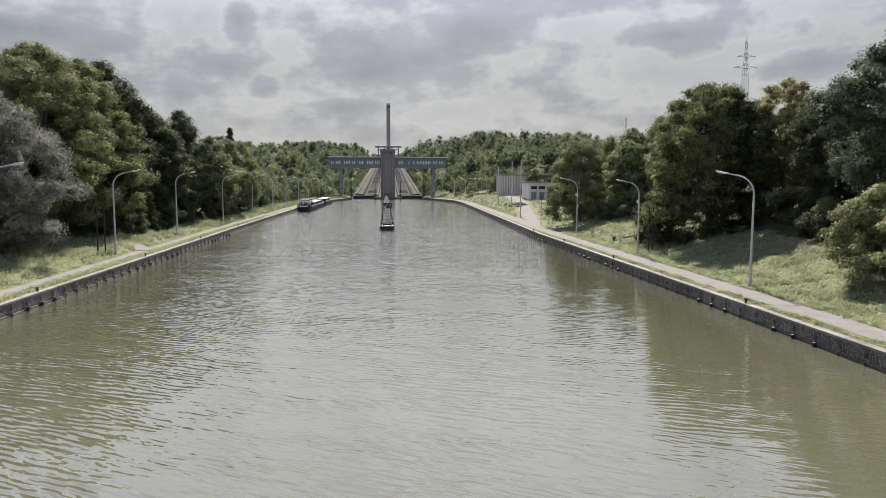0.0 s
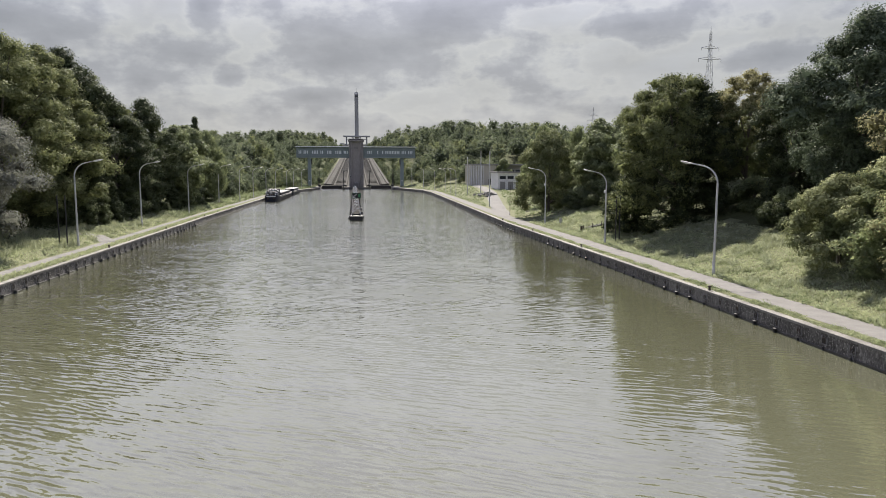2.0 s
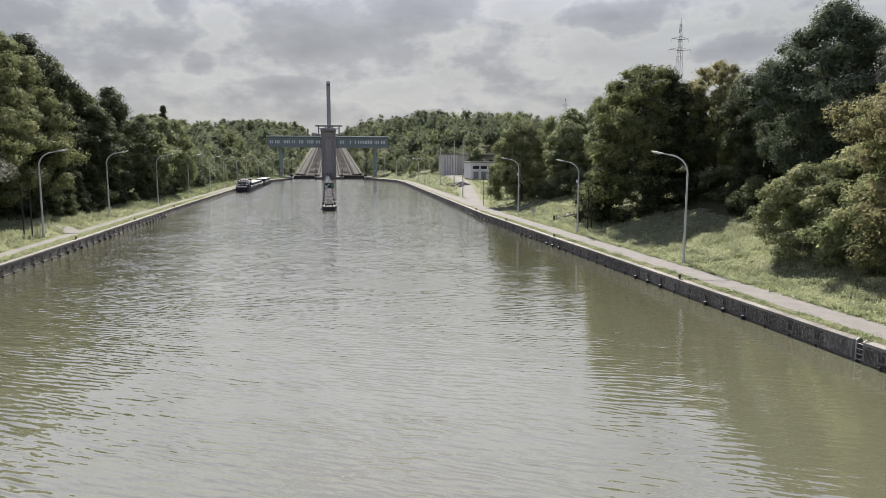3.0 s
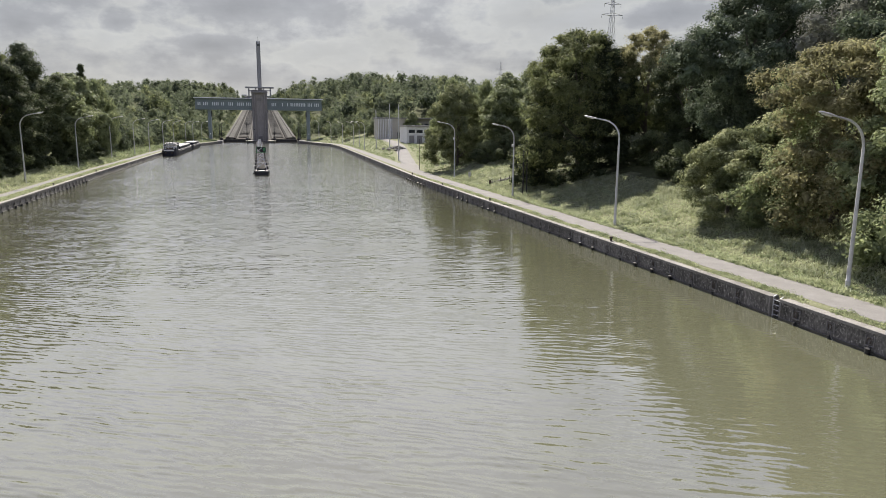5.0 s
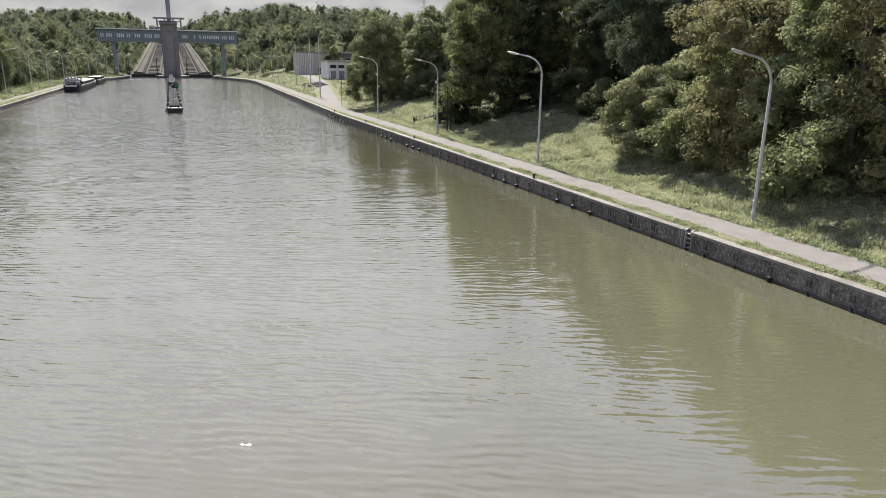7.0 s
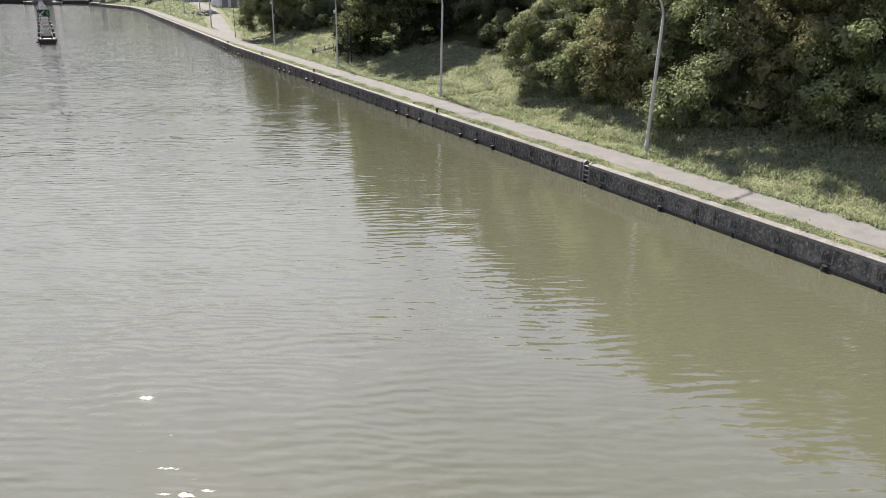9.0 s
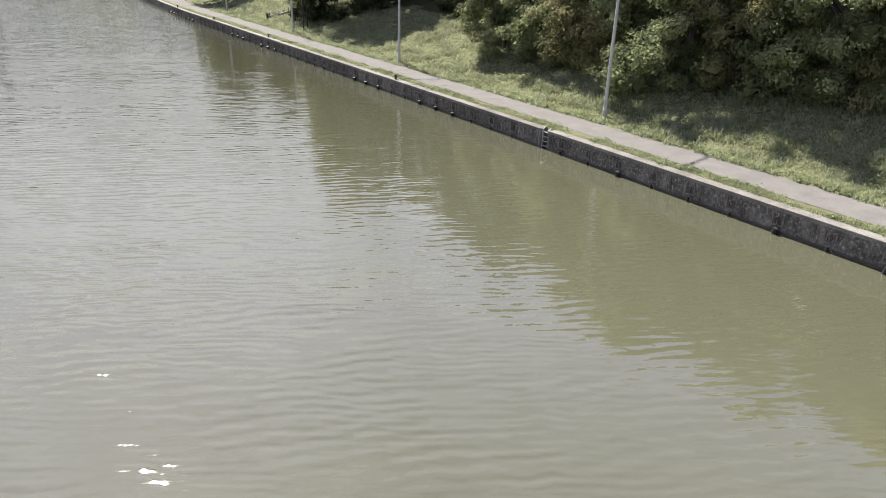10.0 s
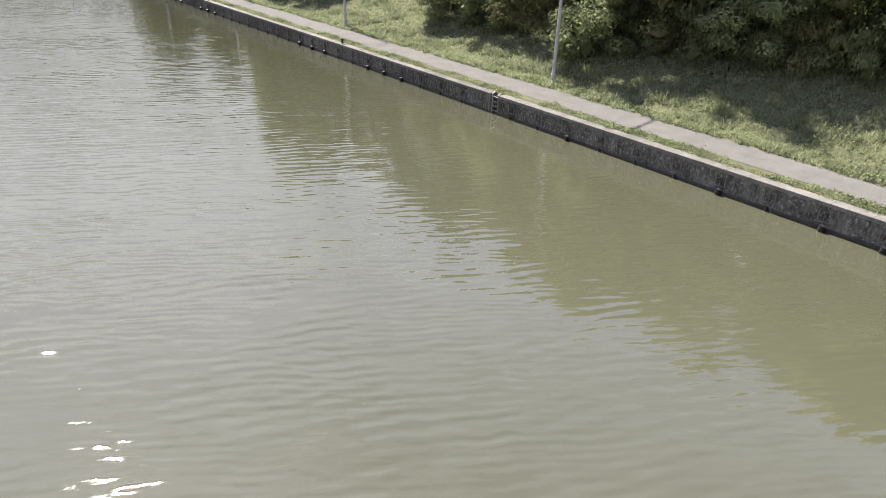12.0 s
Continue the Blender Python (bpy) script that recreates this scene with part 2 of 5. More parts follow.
        slope_y = maths("ADD", slope_y, gy)
    comb = nt.nodes.new("ShaderNodeCombineXYZ")
    link(maths("MULTIPLY", slope_x, calm), comb.inputs[0])
    link(maths("MULTIPLY", slope_y, calm), comb.inputs[1])
    comb.inputs[2].default_value = 1.0
    norm = nt.nodes.new("ShaderNodeVectorMath")
    norm.operation = "NORMALIZE"
    link(comb.outputs[0], norm.inputs[0])
    link(norm.outputs[0], b.inputs["Normal"])
    link(norm.outputs[0], b.inputs["Coat Normal"])
    return m


# wave trains: stretch across and along the canal, turn, scale, detail, slope across and along, gain near and far
WAVES = ((0.3, 1.0, -24, 0.9, 0.0, 0.02, 0.045, 1.0, 0.6), (0.2, 1.0, -22, 3.2, 0.0, 0.04, 0.1, 1.0, 1.2), (0.24, 1.0, -30, 7.0, 0.0, 0.05, 0.11, 1.0, 2.0), (0.4, 1.0, -10, 17.0, 0.3, 0.03, 0.07, 1.0, 3.5))
# long-crested trains: turn, scale, slope
CRESTS = ((-20, 0.6, 0.085), (-31, 1.0, 0.07))
WATER_A, WATER_B = (0.096, 0.098, 0.063), (0.108, 0.110, 0.071)
M_WATER = water_material()
M_GROUND = material("bank_soil_and_grass", [(0.07, 0.076, 0.042), (0.115, 0.123, 0.068), (0.158, 0.164, 0.095), (0.205, 0.203, 0.133)], 0.95, scale=0.35, fine=5.0, bump=0.7, bump_dist=0.12, spec=0.1)
M_FOREST = material("leaf_litter_and_undergrowth", [(0.03, 0.034, 0.016), (0.055, 0.062, 0.028), (0.085, 0.09, 0.042)], 0.95, scale=0.3, fine=4.0, bump=0.8, bump_dist=0.3, spec=0.1)
M_WALL = material("stained_quay_concrete", [(0.024, 0.022, 0.019), (0.06, 0.056, 0.05), (0.125, 0.118, 0.107), (0.23, 0.22, 0.2)], 0.9, scale=1.6, fine=7.0, bump=0.6, bump_dist=0.04, objrand=0.1, stretch=(1, 1, 0.55), stains=(8.0, 0.56, 0.61, (0.36, 0.345, 0.31), (1, 1, 0.8)))
M_FOOT = material("wet_waterline_concrete", [(0.02, 0.02, 0.016), (0.05, 0.048, 0.036), (0.08, 0.075, 0.055)], 0.5, scale=1.2, fine=9.0, bump=0.4, bump_dist=0.02)
M_COPING = material("pale_coping_concrete", [(0.08, 0.075, 0.068), (0.165, 0.157, 0.142), (0.27, 0.258, 0.236)], 0.9, scale=0.9, fine=14.0, bump=0.3, objrand=0.1)
M_PATH = material("worn_grey_asphalt", [(0.128, 0.123, 0.117), (0.172, 0.166, 0.158), (0.215, 0.207, 0.197)], 0.95, spec=0.15, scale=0.8, fine=16.0, bump=0.25, bump_dist=0.01)
M_CONCRETE = material("weathered_concrete", [(0.098, 0.094, 0.086), (0.139, 0.135, 0.126), (0.180, 0.174, 0.161)], 0.9, scale=0.12, fine=2.2, bump=0.3, stretch=(1, 1, 0.4))
M_PILLAR = material("brown_grey_concrete", [(0.13, 0.123, 0.115), (0.185, 0.176, 0.165), (0.235, 0.224, 0.212)], 0.9, scale=0.14, fine=1.6, bump=0.3, stretch=(1, 1, 0.25))
M_PILLARLIGHT = material("pale_brown_concrete", [(0.19, 0.178, 0.165), (0.245, 0.23, 0.213), (0.295, 0.279, 0.26)], 0.9, scale=0.14, fine=1.6, bump=0.3, stretch=(1, 1, 0.25))
M_RAMP = material("dirty_grey_concrete", [(0.045, 0.044, 0.041), (0.065, 0.063, 0.058), (0.09, 0.086, 0.08)], 0.95, scale=0.12, fine=1.5, bump=0.2, stretch=(1, 0.2, 1), spec=0.08)
M_CHANNEL = material("dark_ballast", [(0.014, 0.0135, 0.0125), (0.026, 0.025, 0.023), (0.042, 0.04, 0.037)], 0.95, scale=0.3, fine=3.0, bump=0.4, spec=0.05)
M_BEAM = material("grey_ramp_beams", [(0.055, 0.054, 0.05), (0.078, 0.076, 0.071), (0.1, 0.097, 0.09)], 0.95, scale=0.12, fine=1.5, bump=0.2, spec=0.08)
M_TOWER = material("pale_grey_tower_concrete", [(0.24, 0.24, 0.24), (0.3, 0.3, 0.3), (0.36, 0.36, 0.355)], 0.9, scale=0.05, fine=0.6, bump=0.1, stretch=(1, 1, 0.2))
M_TEAL = material("faded_teal_steel", [(0.12, 0.155, 0.155), (0.145, 0.182, 0.181), (0.17, 0.207, 0.204)], 0.6, scale=0.2, fine=3.0, bump=0.1, stretch=(1, 1, 0.3))
M_TEALLEG = material("grey_teal_paint", [(0.16, 0.2, 0.203), (0.2, 0.24, 0.243)], 0.6, scale=0.3)
M_ROOF = material("pale_roof_sheet", [(0.5, 0.52, 0.51), (0.6, 0.62, 0.61)], 0.5, scale=0.3)
M_BLACK = material("black_paint", [(0.012, 0.012, 0.013), (0.025, 0.025, 0.026)], 0.6, scale=2.0)
M_LIME = material("lime_crusted_iron", [(0.07, 0.068, 0.063), (0.17, 0.164, 0.152), (0.3, 0.29, 0.27)], 0.9, scale=5.0)
M_RUST = material("rusty_dark_steel", [(0.03, 0.025, 0.02), (0.06, 0.047, 0.037), (0.1, 0.075, 0.055)], 0.75, metal=0.3, scale=4.0)
M_GALV = material("galvanised_steel", [(0.4, 0.4, 0.4), (0.5, 0.5, 0.495), (0.58, 0.58, 0.57)], 0.55, metal=0.35, scale=1.5, fine=20.0, bump=0.1)
M_WHITE = material("weathered_white_paint", [(0.5, 0.5, 0.48), (0.66, 0.66, 0.64), (0.76, 0.76, 0.74)], 0.6, scale=0.8)
M_BEIGE = material("beige_cladding", [(0.405, 0.378, 0.317), (0.513, 0.479, 0.405)], 0.8, scale=0.3)
M_GREYBLOCK = material("grey_render", [(0.2, 0.195, 0.185), (0.28, 0.27, 0.255)], 0.85, scale=0.3)
M_GLASS = material("dark_window_glass", [(0.03, 0.035, 0.04), (0.05, 0.055, 0.06)], 0.08, scale=0.5, bump=0.0)
M_PANE = material("bright_lit_window_glass", [(0.5, 0.54, 0.54), (0.72, 0.75, 0.74)], 0.15, scale=0.6, bump=0.0, objrand=0.25)
M_HULL = material("dark_navy_hull_paint", [(0.008, 0.01, 0.015), (0.016, 0.018, 0.027), (0.03, 0.03, 0.038)], 0.6, spec=0.2, scale=0.5)
M_HATCH = material("grey_hatch_cover", [(0.1, 0.1, 0.1), (0.15, 0.15, 0.148)], 0.5, scale=0.4)
M_TARP = material("pale_grey_tarpaulin", [(0.2, 0.2, 0.2), (0.28, 0.28, 0.275)], 0.7, scale=0.6)
M_GREEN = material("green_signal_paint", [(0.04, 0.22, 0.08), (0.07, 0.3, 0.11)], 0.5, scale=2.0)
M_BARK = material("grey_brown_bark", [(0.05, 0.042, 0.034), (0.09, 0.078, 0.064), (0.14, 0.122, 0.1)], 0.95, scale=2.0, fine=14.0, bump=0.8, bump_dist=0.03, stretch=(1, 1, 0.3))
M_STONE = material("rubble", [(0.1, 0.095, 0.085), (0.2, 0.19, 0.175), (0.3, 0.29, 0.27)], 0.9, scale=3.0)
L_DARK = leaf_material("dark_green_leaves", (0.0364, 0.0448, 0.0238), (0.0742, 0.091, 0.0448), (0.1736, 0.1974, 0.0994), 0.35)
L_OAK = leaf_material("oak_leaves", (0.0491, 0.062, 0.0405), (0.1011, 0.1299, 0.081), (0.2808, 0.3247, 0.2187), 0.25)
L_MID = leaf_material("green_leaves", (0.0897, 0.1081, 0.0552), (0.184, 0.2139, 0.1104), (0.4025, 0.437, 0.23), 0.4)
L_RIM = leaf_material("wood_edge_leaves", (0.1211, 0.1459, 0.0745), (0.2484, 0.2888, 0.149), (0.5434, 0.59, 0.3105), 0.42)
L_LIGHT = leaf_material("yellow_green_leaves", (0.085, 0.098, 0.046), (0.18, 0.2, 0.094), (0.4, 0.415, 0.2), 0.3)
L_GOLD = leaf_material("turning_golden_leaves", (0.1228, 0.1169, 0.0581), (0.2807, 0.2666, 0.1404), (0.5088, 0.489, 0.2713), 0.45)
L_OLIVE = leaf_material("olive_turning_and_sunlit_leaves", (0.0706, 0.0829, 0.0368), (0.1497, 0.1682, 0.0736), (0.3422, 0.3672, 0.1667), 0.4)
L_GREY = leaf_material("silvery_willow_leaves", (0.105, 0.1092, 0.0896), (0.217, 0.224, 0.1876), (0.448, 0.455, 0.385), 0.3)
L_PALE = leaf_material("pale_hazel_leaves", (0.0895, 0.1037, 0.049), (0.2027, 0.2225, 0.1085), (0.4432, 0.4573, 0.2452), 0.3)
# valley leaves: distance haze is put into the colour, paler and greyer
L_VALLEY = leaf_material("haze_greyed_valley_leaves", (0.0632, 0.0762, 0.0477), (0.1327, 0.1575, 0.0953), (0.2655, 0.2953, 0.1854), 0.5, 0.05)
L_VALLEYLIGHT = leaf_material("light_haze_paled_valley_leaves", (0.0884, 0.1056, 0.0503), (0.1574, 0.1809, 0.0896), (0.2558, 0.2764, 0.1462), 0.5, 0.05)
L_VALLEYDARK = leaf_material("dark_haze_paled_valley_leaves", (0.0459, 0.0571, 0.0352), (0.0978, 0.1206, 0.0737), (0.1987, 0.2316, 0.1409), 0.5, 0.05)
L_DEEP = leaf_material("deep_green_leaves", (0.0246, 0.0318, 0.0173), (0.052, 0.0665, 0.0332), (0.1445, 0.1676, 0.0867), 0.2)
L_HERB = leaf_material("broad_herb_leaves", (0.1012, 0.128, 0.063), (0.2576, 0.3, 0.1575), (0.46, 0.51, 0.3255), 0.45, 0.8)
L_WEED = leaf_material("pale_dry_weeds", (0.176, 0.194, 0.099), (0.3168, 0.3395, 0.22), (0.484, 0.5141, 0.418), 0.4, 1.2)
L_GRASS = leaf_material("bank_grass_blades", (0.1959, 0.2196, 0.1224), (0.3545, 0.3859, 0.2295), (0.5037, 0.5294, 0.3672), 0.48, 1.2)

# ---- mesh helpers ----


def mesh_of(name, bm, mat, smooth=False):
    me = bpy.data.meshes.new(name)
    bm.normal_update()
    bm.to_mesh(me)
    bm.free()
    me.materials.append(mat)
    if smooth:
        me.polygons.foreach_set("use_smooth", [True] * len(me.polygons))
    return me


def part(name, bm, mat, parent=None, label="", smooth=False):
    """Links a bmesh (or a ready mesh) as one object, under a thing or a part."""
    me = bm if isinstance(bm, bpy.types.Mesh) else mesh_of(name, bm, mat, smooth)
    ob = new(name, me)
    if parent:
        ob.parent = parent
    return tagged(ob, label)


def box(bm, x0, x1, y0, y1, z0, z1, bevel=0.0):
    made = bmesh.ops.create_cube(bm, size=1.0)
    vs = made["verts"]
    for v in vs:
        v.co = Vector((x0 if v.co.x < 0 else x1, y0 if v.co.y < 0 else y1, z0 if v.co.z < 0 else z1))
    if bevel:
        edges = list({e for v in vs for e in v.link_edges})
        bmesh.ops.bevel(bm, geom=edges, offset=bevel, segments=1, affect="EDGES")
    return bm


def boxed(*dims, bevel=0.0):
    return box(bmesh.new(), *dims, bevel=bevel)


def tube(bm, pts, radii, seg=8, cap=True):
    """A tapered tube along points."""
    pts = [Vector(p) for p in pts]
    if isinstance(radii, (int, float)):
        radii = [radii] * len(pts)
    rings = []
    for i, p in enumerate(pts):
        d = (pts[min(i + 1, len(pts) - 1)] - pts[max(i - 1, 0)]).normalized()
        side = d.cross(Vector((0, 0, 1)))
        if side.length < 0.05:
            side = d.cross(Vector((0, 1, 0)))
        side.normalize()
        other = side.cross(d)
        rings.append([bm.verts.new(p + (side * math.cos(2 * math.pi * k / seg) + other * math.sin(2 * math.pi * k / seg)) * radii[i]) for k in range(seg)])
    for a, b in zip(rings, rings[1:]):
        for k in range(seg):
            bm.faces.new((a[k], a[(k + 1) % seg], b[(k + 1) % seg], b[k]))
    if cap:
        bm.faces.new(rings[0])
        bm.faces.new(list(reversed(rings[-1])))
    return bm


def tubed(pts, radii, seg=8):
    return tube(bmesh.new(), pts, radii, seg)


def empty(name, m, label, category, group="", kind=""):
    ob = new(name)
    ob.matrix_world = m
    return tagged(ob, label, category, group, kind)


# ---- the plan: canal edges, ground heights ----
R_EDGE = ((-400, 28), (125, 28), (222, 31.5), (312, 34.6), (345, 34.0), (402, 22), (3000, 22))
L_EDGE = ((-400, -30), (50, -30.2), (100, -30.8), (150, -31.6), (240, -32.0), (340, -32), (348, -29), (402, -20), (3000, -20))
END_Y = 419.0


def edge(table, y):
    for (y0, x0), (y1, x1) in zip(table, table[1:]):
        if y <= y1:
            return x0 + (x1 - x0) * (y - y0) / (y1 - y0)
    return table[-1][1]


def xr(y):
    return edge(R_EDGE, y)


def xl(y):
    return edge(L_EDGE, y)


def sstep(a, b, v):
    t = min(1.0, max(0.0, (v - a) / (b - a)))
    return t * t * (3 - 2 * t)


def ramp_z(y):
    return 1.6 + max(0.0, min(y, 1735) - 424) * 0.0537


def height(x, y):
    """Height of the ground: quays, the grassy slopes behind them, and the wooded cutting up to the plateau."""
    right = x > 0
    d = x - xr(y) if right else xl(y) - x
    rough = 0.25 * noise.noise(Vector((x * 0.09, y * 0.09, 0))) + 0.07 * noise.noise(Vector((x * 0.5, y * 0.5, 3)))
    if d < 0.55:
        return -2.6 if y < END_Y else ramp_z(y) - 2.0
    z = 1.2
    if right:
        near = 1 - sstep(125, 175, y)
        z += near * (min(0.31 * max(0.0, d - 6.2), 8.5) + 0.05 * max(0, min(d, 6.2) - 4.2))
        z += (1 - near) * (0.035 * max(0.0, min(d, 60) - 8) + 2.3 * sstep(6, 18, d) * sstep(170, 290, y) * (1 - sstep(345, 400, y)))
    else:
        z += (0.15 * sstep(0.7, 3.2, d) + 0.55 * sstep(3.3, 5.0, d)) * (1 - sstep(260, 340, y)) + min(0.15 * max(0.0, d - 7), 6.0)
    valley = sstep(330, 470, y)
    if valley:
        lift = max(0.0, ramp_z(y) - 1.6 - 3.0 * sstep(424, 480, y))
        side = min(0.36 * max(0.0, d - 6 - 10 * sstep(430, 600, y)), (25 if right else 10) + 5 * noise.noise(Vector((x * 0.004, y * 0.004, 7))))
        z += lift + valley * side
    far = sstep(85, 330, abs(x)) * 22 * (1 - valley)
    return z + far + rough * sstep(4, 9, d)


def axis_values(stops):
    """Rising values: (end, step) pairs after a first value."""
    vals = [stops[0]]
    for end, step in stops[1:]:
        while vals[-1] + step < end - 0.3 * step:
            vals.append(vals[-1] + step)
        vals.append(end)
    return vals


def build_ground():
    offs = axis_values([0.0, (0.5, 0.5), (0.6, 0.1), (9, 0.75), (46, 1.3), (120, 6), (400, 25), (2600, 220)])
    ys = axis_values([-400, (-40, 30), (180, 1.5), (440, 4), (900, 14), (1800, 40), (4200, 240)])
    bm = bmesh.new()
    rows = []
    for y in ys:
        a, b = xl(y), xr(y)
        xs = [a - o for o in reversed(offs)] + [a + (b - a) * k / 4 for k in (1, 2, 3)] + [b + o for o in offs]
        rows.append([bm.verts.new((x, y, height(x, y))) for x in xs])
    for r0, r1 in zip(rows, rows[1:]):
        for k in range(len(r0) - 1):
            bm.faces.new((r0[k], r0[k + 1], r1[k + 1], r1[k]))
    for f in bm.faces:
        c = f.calc_center_median()
        d = c.x - xr(c.y) if c.x > 0 else xl(c.y) - c.x
        wooded = d > (17 if c.x > 0 else 11.5) + 1.5 * noise.noise(Vector((c.x * 0.3, c.y * 0.3, 0)))
        if c.x > 0 and 150 < c.y < 400:
            wooded = d > 48
        if c.y > 424 and d > 0.5:
            wooded = True
        f.material_index = 1 if wooded else 0
    ground = part("ground", bm, M_GROUND, smooth=True)
    ground.data.materials.append(M_FOREST)
    tagged(ground, "rough green grassy canal banks and wooded valley", "ground", kind="structure")


build_ground()


def strip(name, centre, half, z_off, mat, label, category, lift=0.0):
    """A flat ribbon along a centre line on the ground."""
    bm = bmesh.new()
    prev = None
    for (x, y), (x2, y2) in zip(centre, centre[1:] + [(2 * centre[-1][0] - centre[-2][0], 2 * centre[-1][1] - centre[-2][1])]):
        d = Vector((x2 - x, y2 - y, 0)).normalized()
        s = Vector((d.y, -d.x, 0)) * half
        cur = []
        for k in (-1, -0.5, 0, 0.5, 1):
            px, py = x + s.x * k, y + s.y * k
            cur.append(bm.verts.new((px, py, max(height(px, py), lift) + z_off - 0.02 * abs(k))))
        if prev:
            for k in range(4):
                bm.faces.new((prev[k], prev[k + 1], cur[k + 1], cur[k]))
        prev = cur
    return tagged(part(name, bm, mat), label, category, kind="structure")


def water():
    bm = bmesh.new()
    prev = None
    for y in [-300, -100] + list(range(-60, 420, 10)) + [424]:
        cur = [bm.verts.new((xl(y) - 0.3, y, 0)), bm.verts.new((xr(y) + 0.3, y, 0))]
        if prev:
            bm.faces.new((prev[0], prev[1], cur[1], cur[0]))
        prev = cur
    tagged(part("water", bm, M_WATER), "murky olive-green canal water with small ripples", "water", kind="structure")


water()


# ---- towpaths and road ----
strip("towpath", [(xr(y) + 2.86, y) for y in range(-60, 412, 4)], 1.38, 0.035, M_PATH, "worn pale grey asphalt towpath along the quay", "path")
strip("towpath", [(xl(y) - 2.3, y) for y in range(-60, 412, 4)], 0.65, 0.045, M_PATH, "pale dusty towpath through grass", "path")
ROAD = [(30.5, 142), (33.5, 156), (37, 176), (42, 204), (48, 240), (53, 280), (56, 315), (60, 350)]
ROAD_X = [(y, x) for x, y in ROAD]
strip("road", [(edge(ROAD_X, y), y) for y in range(142, 350, 6)], 1.9, 0.06, M_PATH, "pale asphalt road branching up to the buildings", "road")
strip("road", [(-33, 96), (-35.8, 99.5), (-40, 101), (-46, 101.5)], 1.3, 0.09, M_PATH, "narrow pale track leaving the towpath", "road")

# ---- quay walls: panels, coping and wet foot, piece by piece ----


def panel_meshes():
    body = bmesh.new()
    box(body, 0, 0.7, 0.0015, 0.9985, -1.6, 1.02)
    foot = bmesh.new()
    box(foot, -0.07, 0.3, 0.0, 1.0, -1.6, 0.14, bevel=0.02)
    cope = bmesh.new()
    box(cope, -0.045, 0.6, 0.001, 0.999, 1.02, 1.19, bevel=0.012)
    return mesh_of("panel", body, M_WALL), mesh_of("foot", foot, M_FOOT), mesh_of("coping", cope, M_COPING)


PANEL, FOOT, COPE = panel_meshes()


def quay(name, table, y0, y1, side, label):
    """Wall blocks set end to end along the canal's edge; side +1: land lies towards +x."""
    wall = empty(name, pose(0, y0, 0), label, "quay wall", kind="structure")
    stops = [y for y, _ in table if y0 < y < y1]
    ys, y = [y0], y0
    for s in stops + [y1]:
        n = max(1, round((s - ys[-1]) / 4.8))
        a = ys[-1]
        ys += [a + (s - a) * k / n for k in range(1, n + 1)]
    for i, (a, b) in enumerate(zip(ys, ys[1:])):
        if side > 0 and name == "quay_wall_right" and a < 32.3 < b:
            pieces = [(a, 31.75), (32.55, b)]
        else:
            pieces = [(a, b)]
        for c, e in pieces:
            p, q = Vector((edge(table, c), c, 0)), Vector((edge(table, e), e, 0))
            d = (q - p)
            along, n = d.normalized(), None
            across = Vector((along.y, -along.x, 0)) * side
            m = Matrix(((across.x, d.x, 0, p.x), (across.y, d.y, 0, p.y), (0, 0, 1, 0), (0, 0, 0, 1)))
            for nm, me in (("panel", PANEL), ("foot", FOOT), ("coping", COPE)):
                ob = new(nm, me)
                ob.parent = wall
                ob.matrix_world = m
                ob.matrix_local = pose(0, -y0, 0) @ m
    return wall


quay_right = quay("quay_wall_right", R_EDGE, -60, 400, 1, "dark stained concrete quay wall with pale coping")
quay_left = quay("quay_wall_left", L_EDGE, -60, 400, -1, "dark weathered concrete quay wall with pale coping")
part("ladder_recess", boxed(0.32, 0.75, 91.70, 92.60, -1.6, 1.0), M_WALL, quay_right).location.x = 28.0
for y in (91.64, 92.5):
    part("recess_cheek", boxed(27.96, 28.35, y, y + 0.13, -1.6, 1.19, bevel=0.02), M_COPING, quay_right, "pale concrete edge of the ladder recess")


def ladder():
    lad = empty("quay_ladder", pose(28.12, 32.15, -0.6), "dark steel rung ladder set in the quay wall", "ladder")
    for y in (-0.27, 0.27):
        part("rail", tubed([(0, y, 0), (0, y, 1.75), (0.18, y, 1.86)], 0.035), M_GALV, lad)
    for k in range(6):
        part("rung", tubed([(0, -0.27, 0.15 + 0.29 * k), (0, 0.27, 0.15 + 0.29 * k)], 0.024, 6), M_GALV, lad)


ladder()


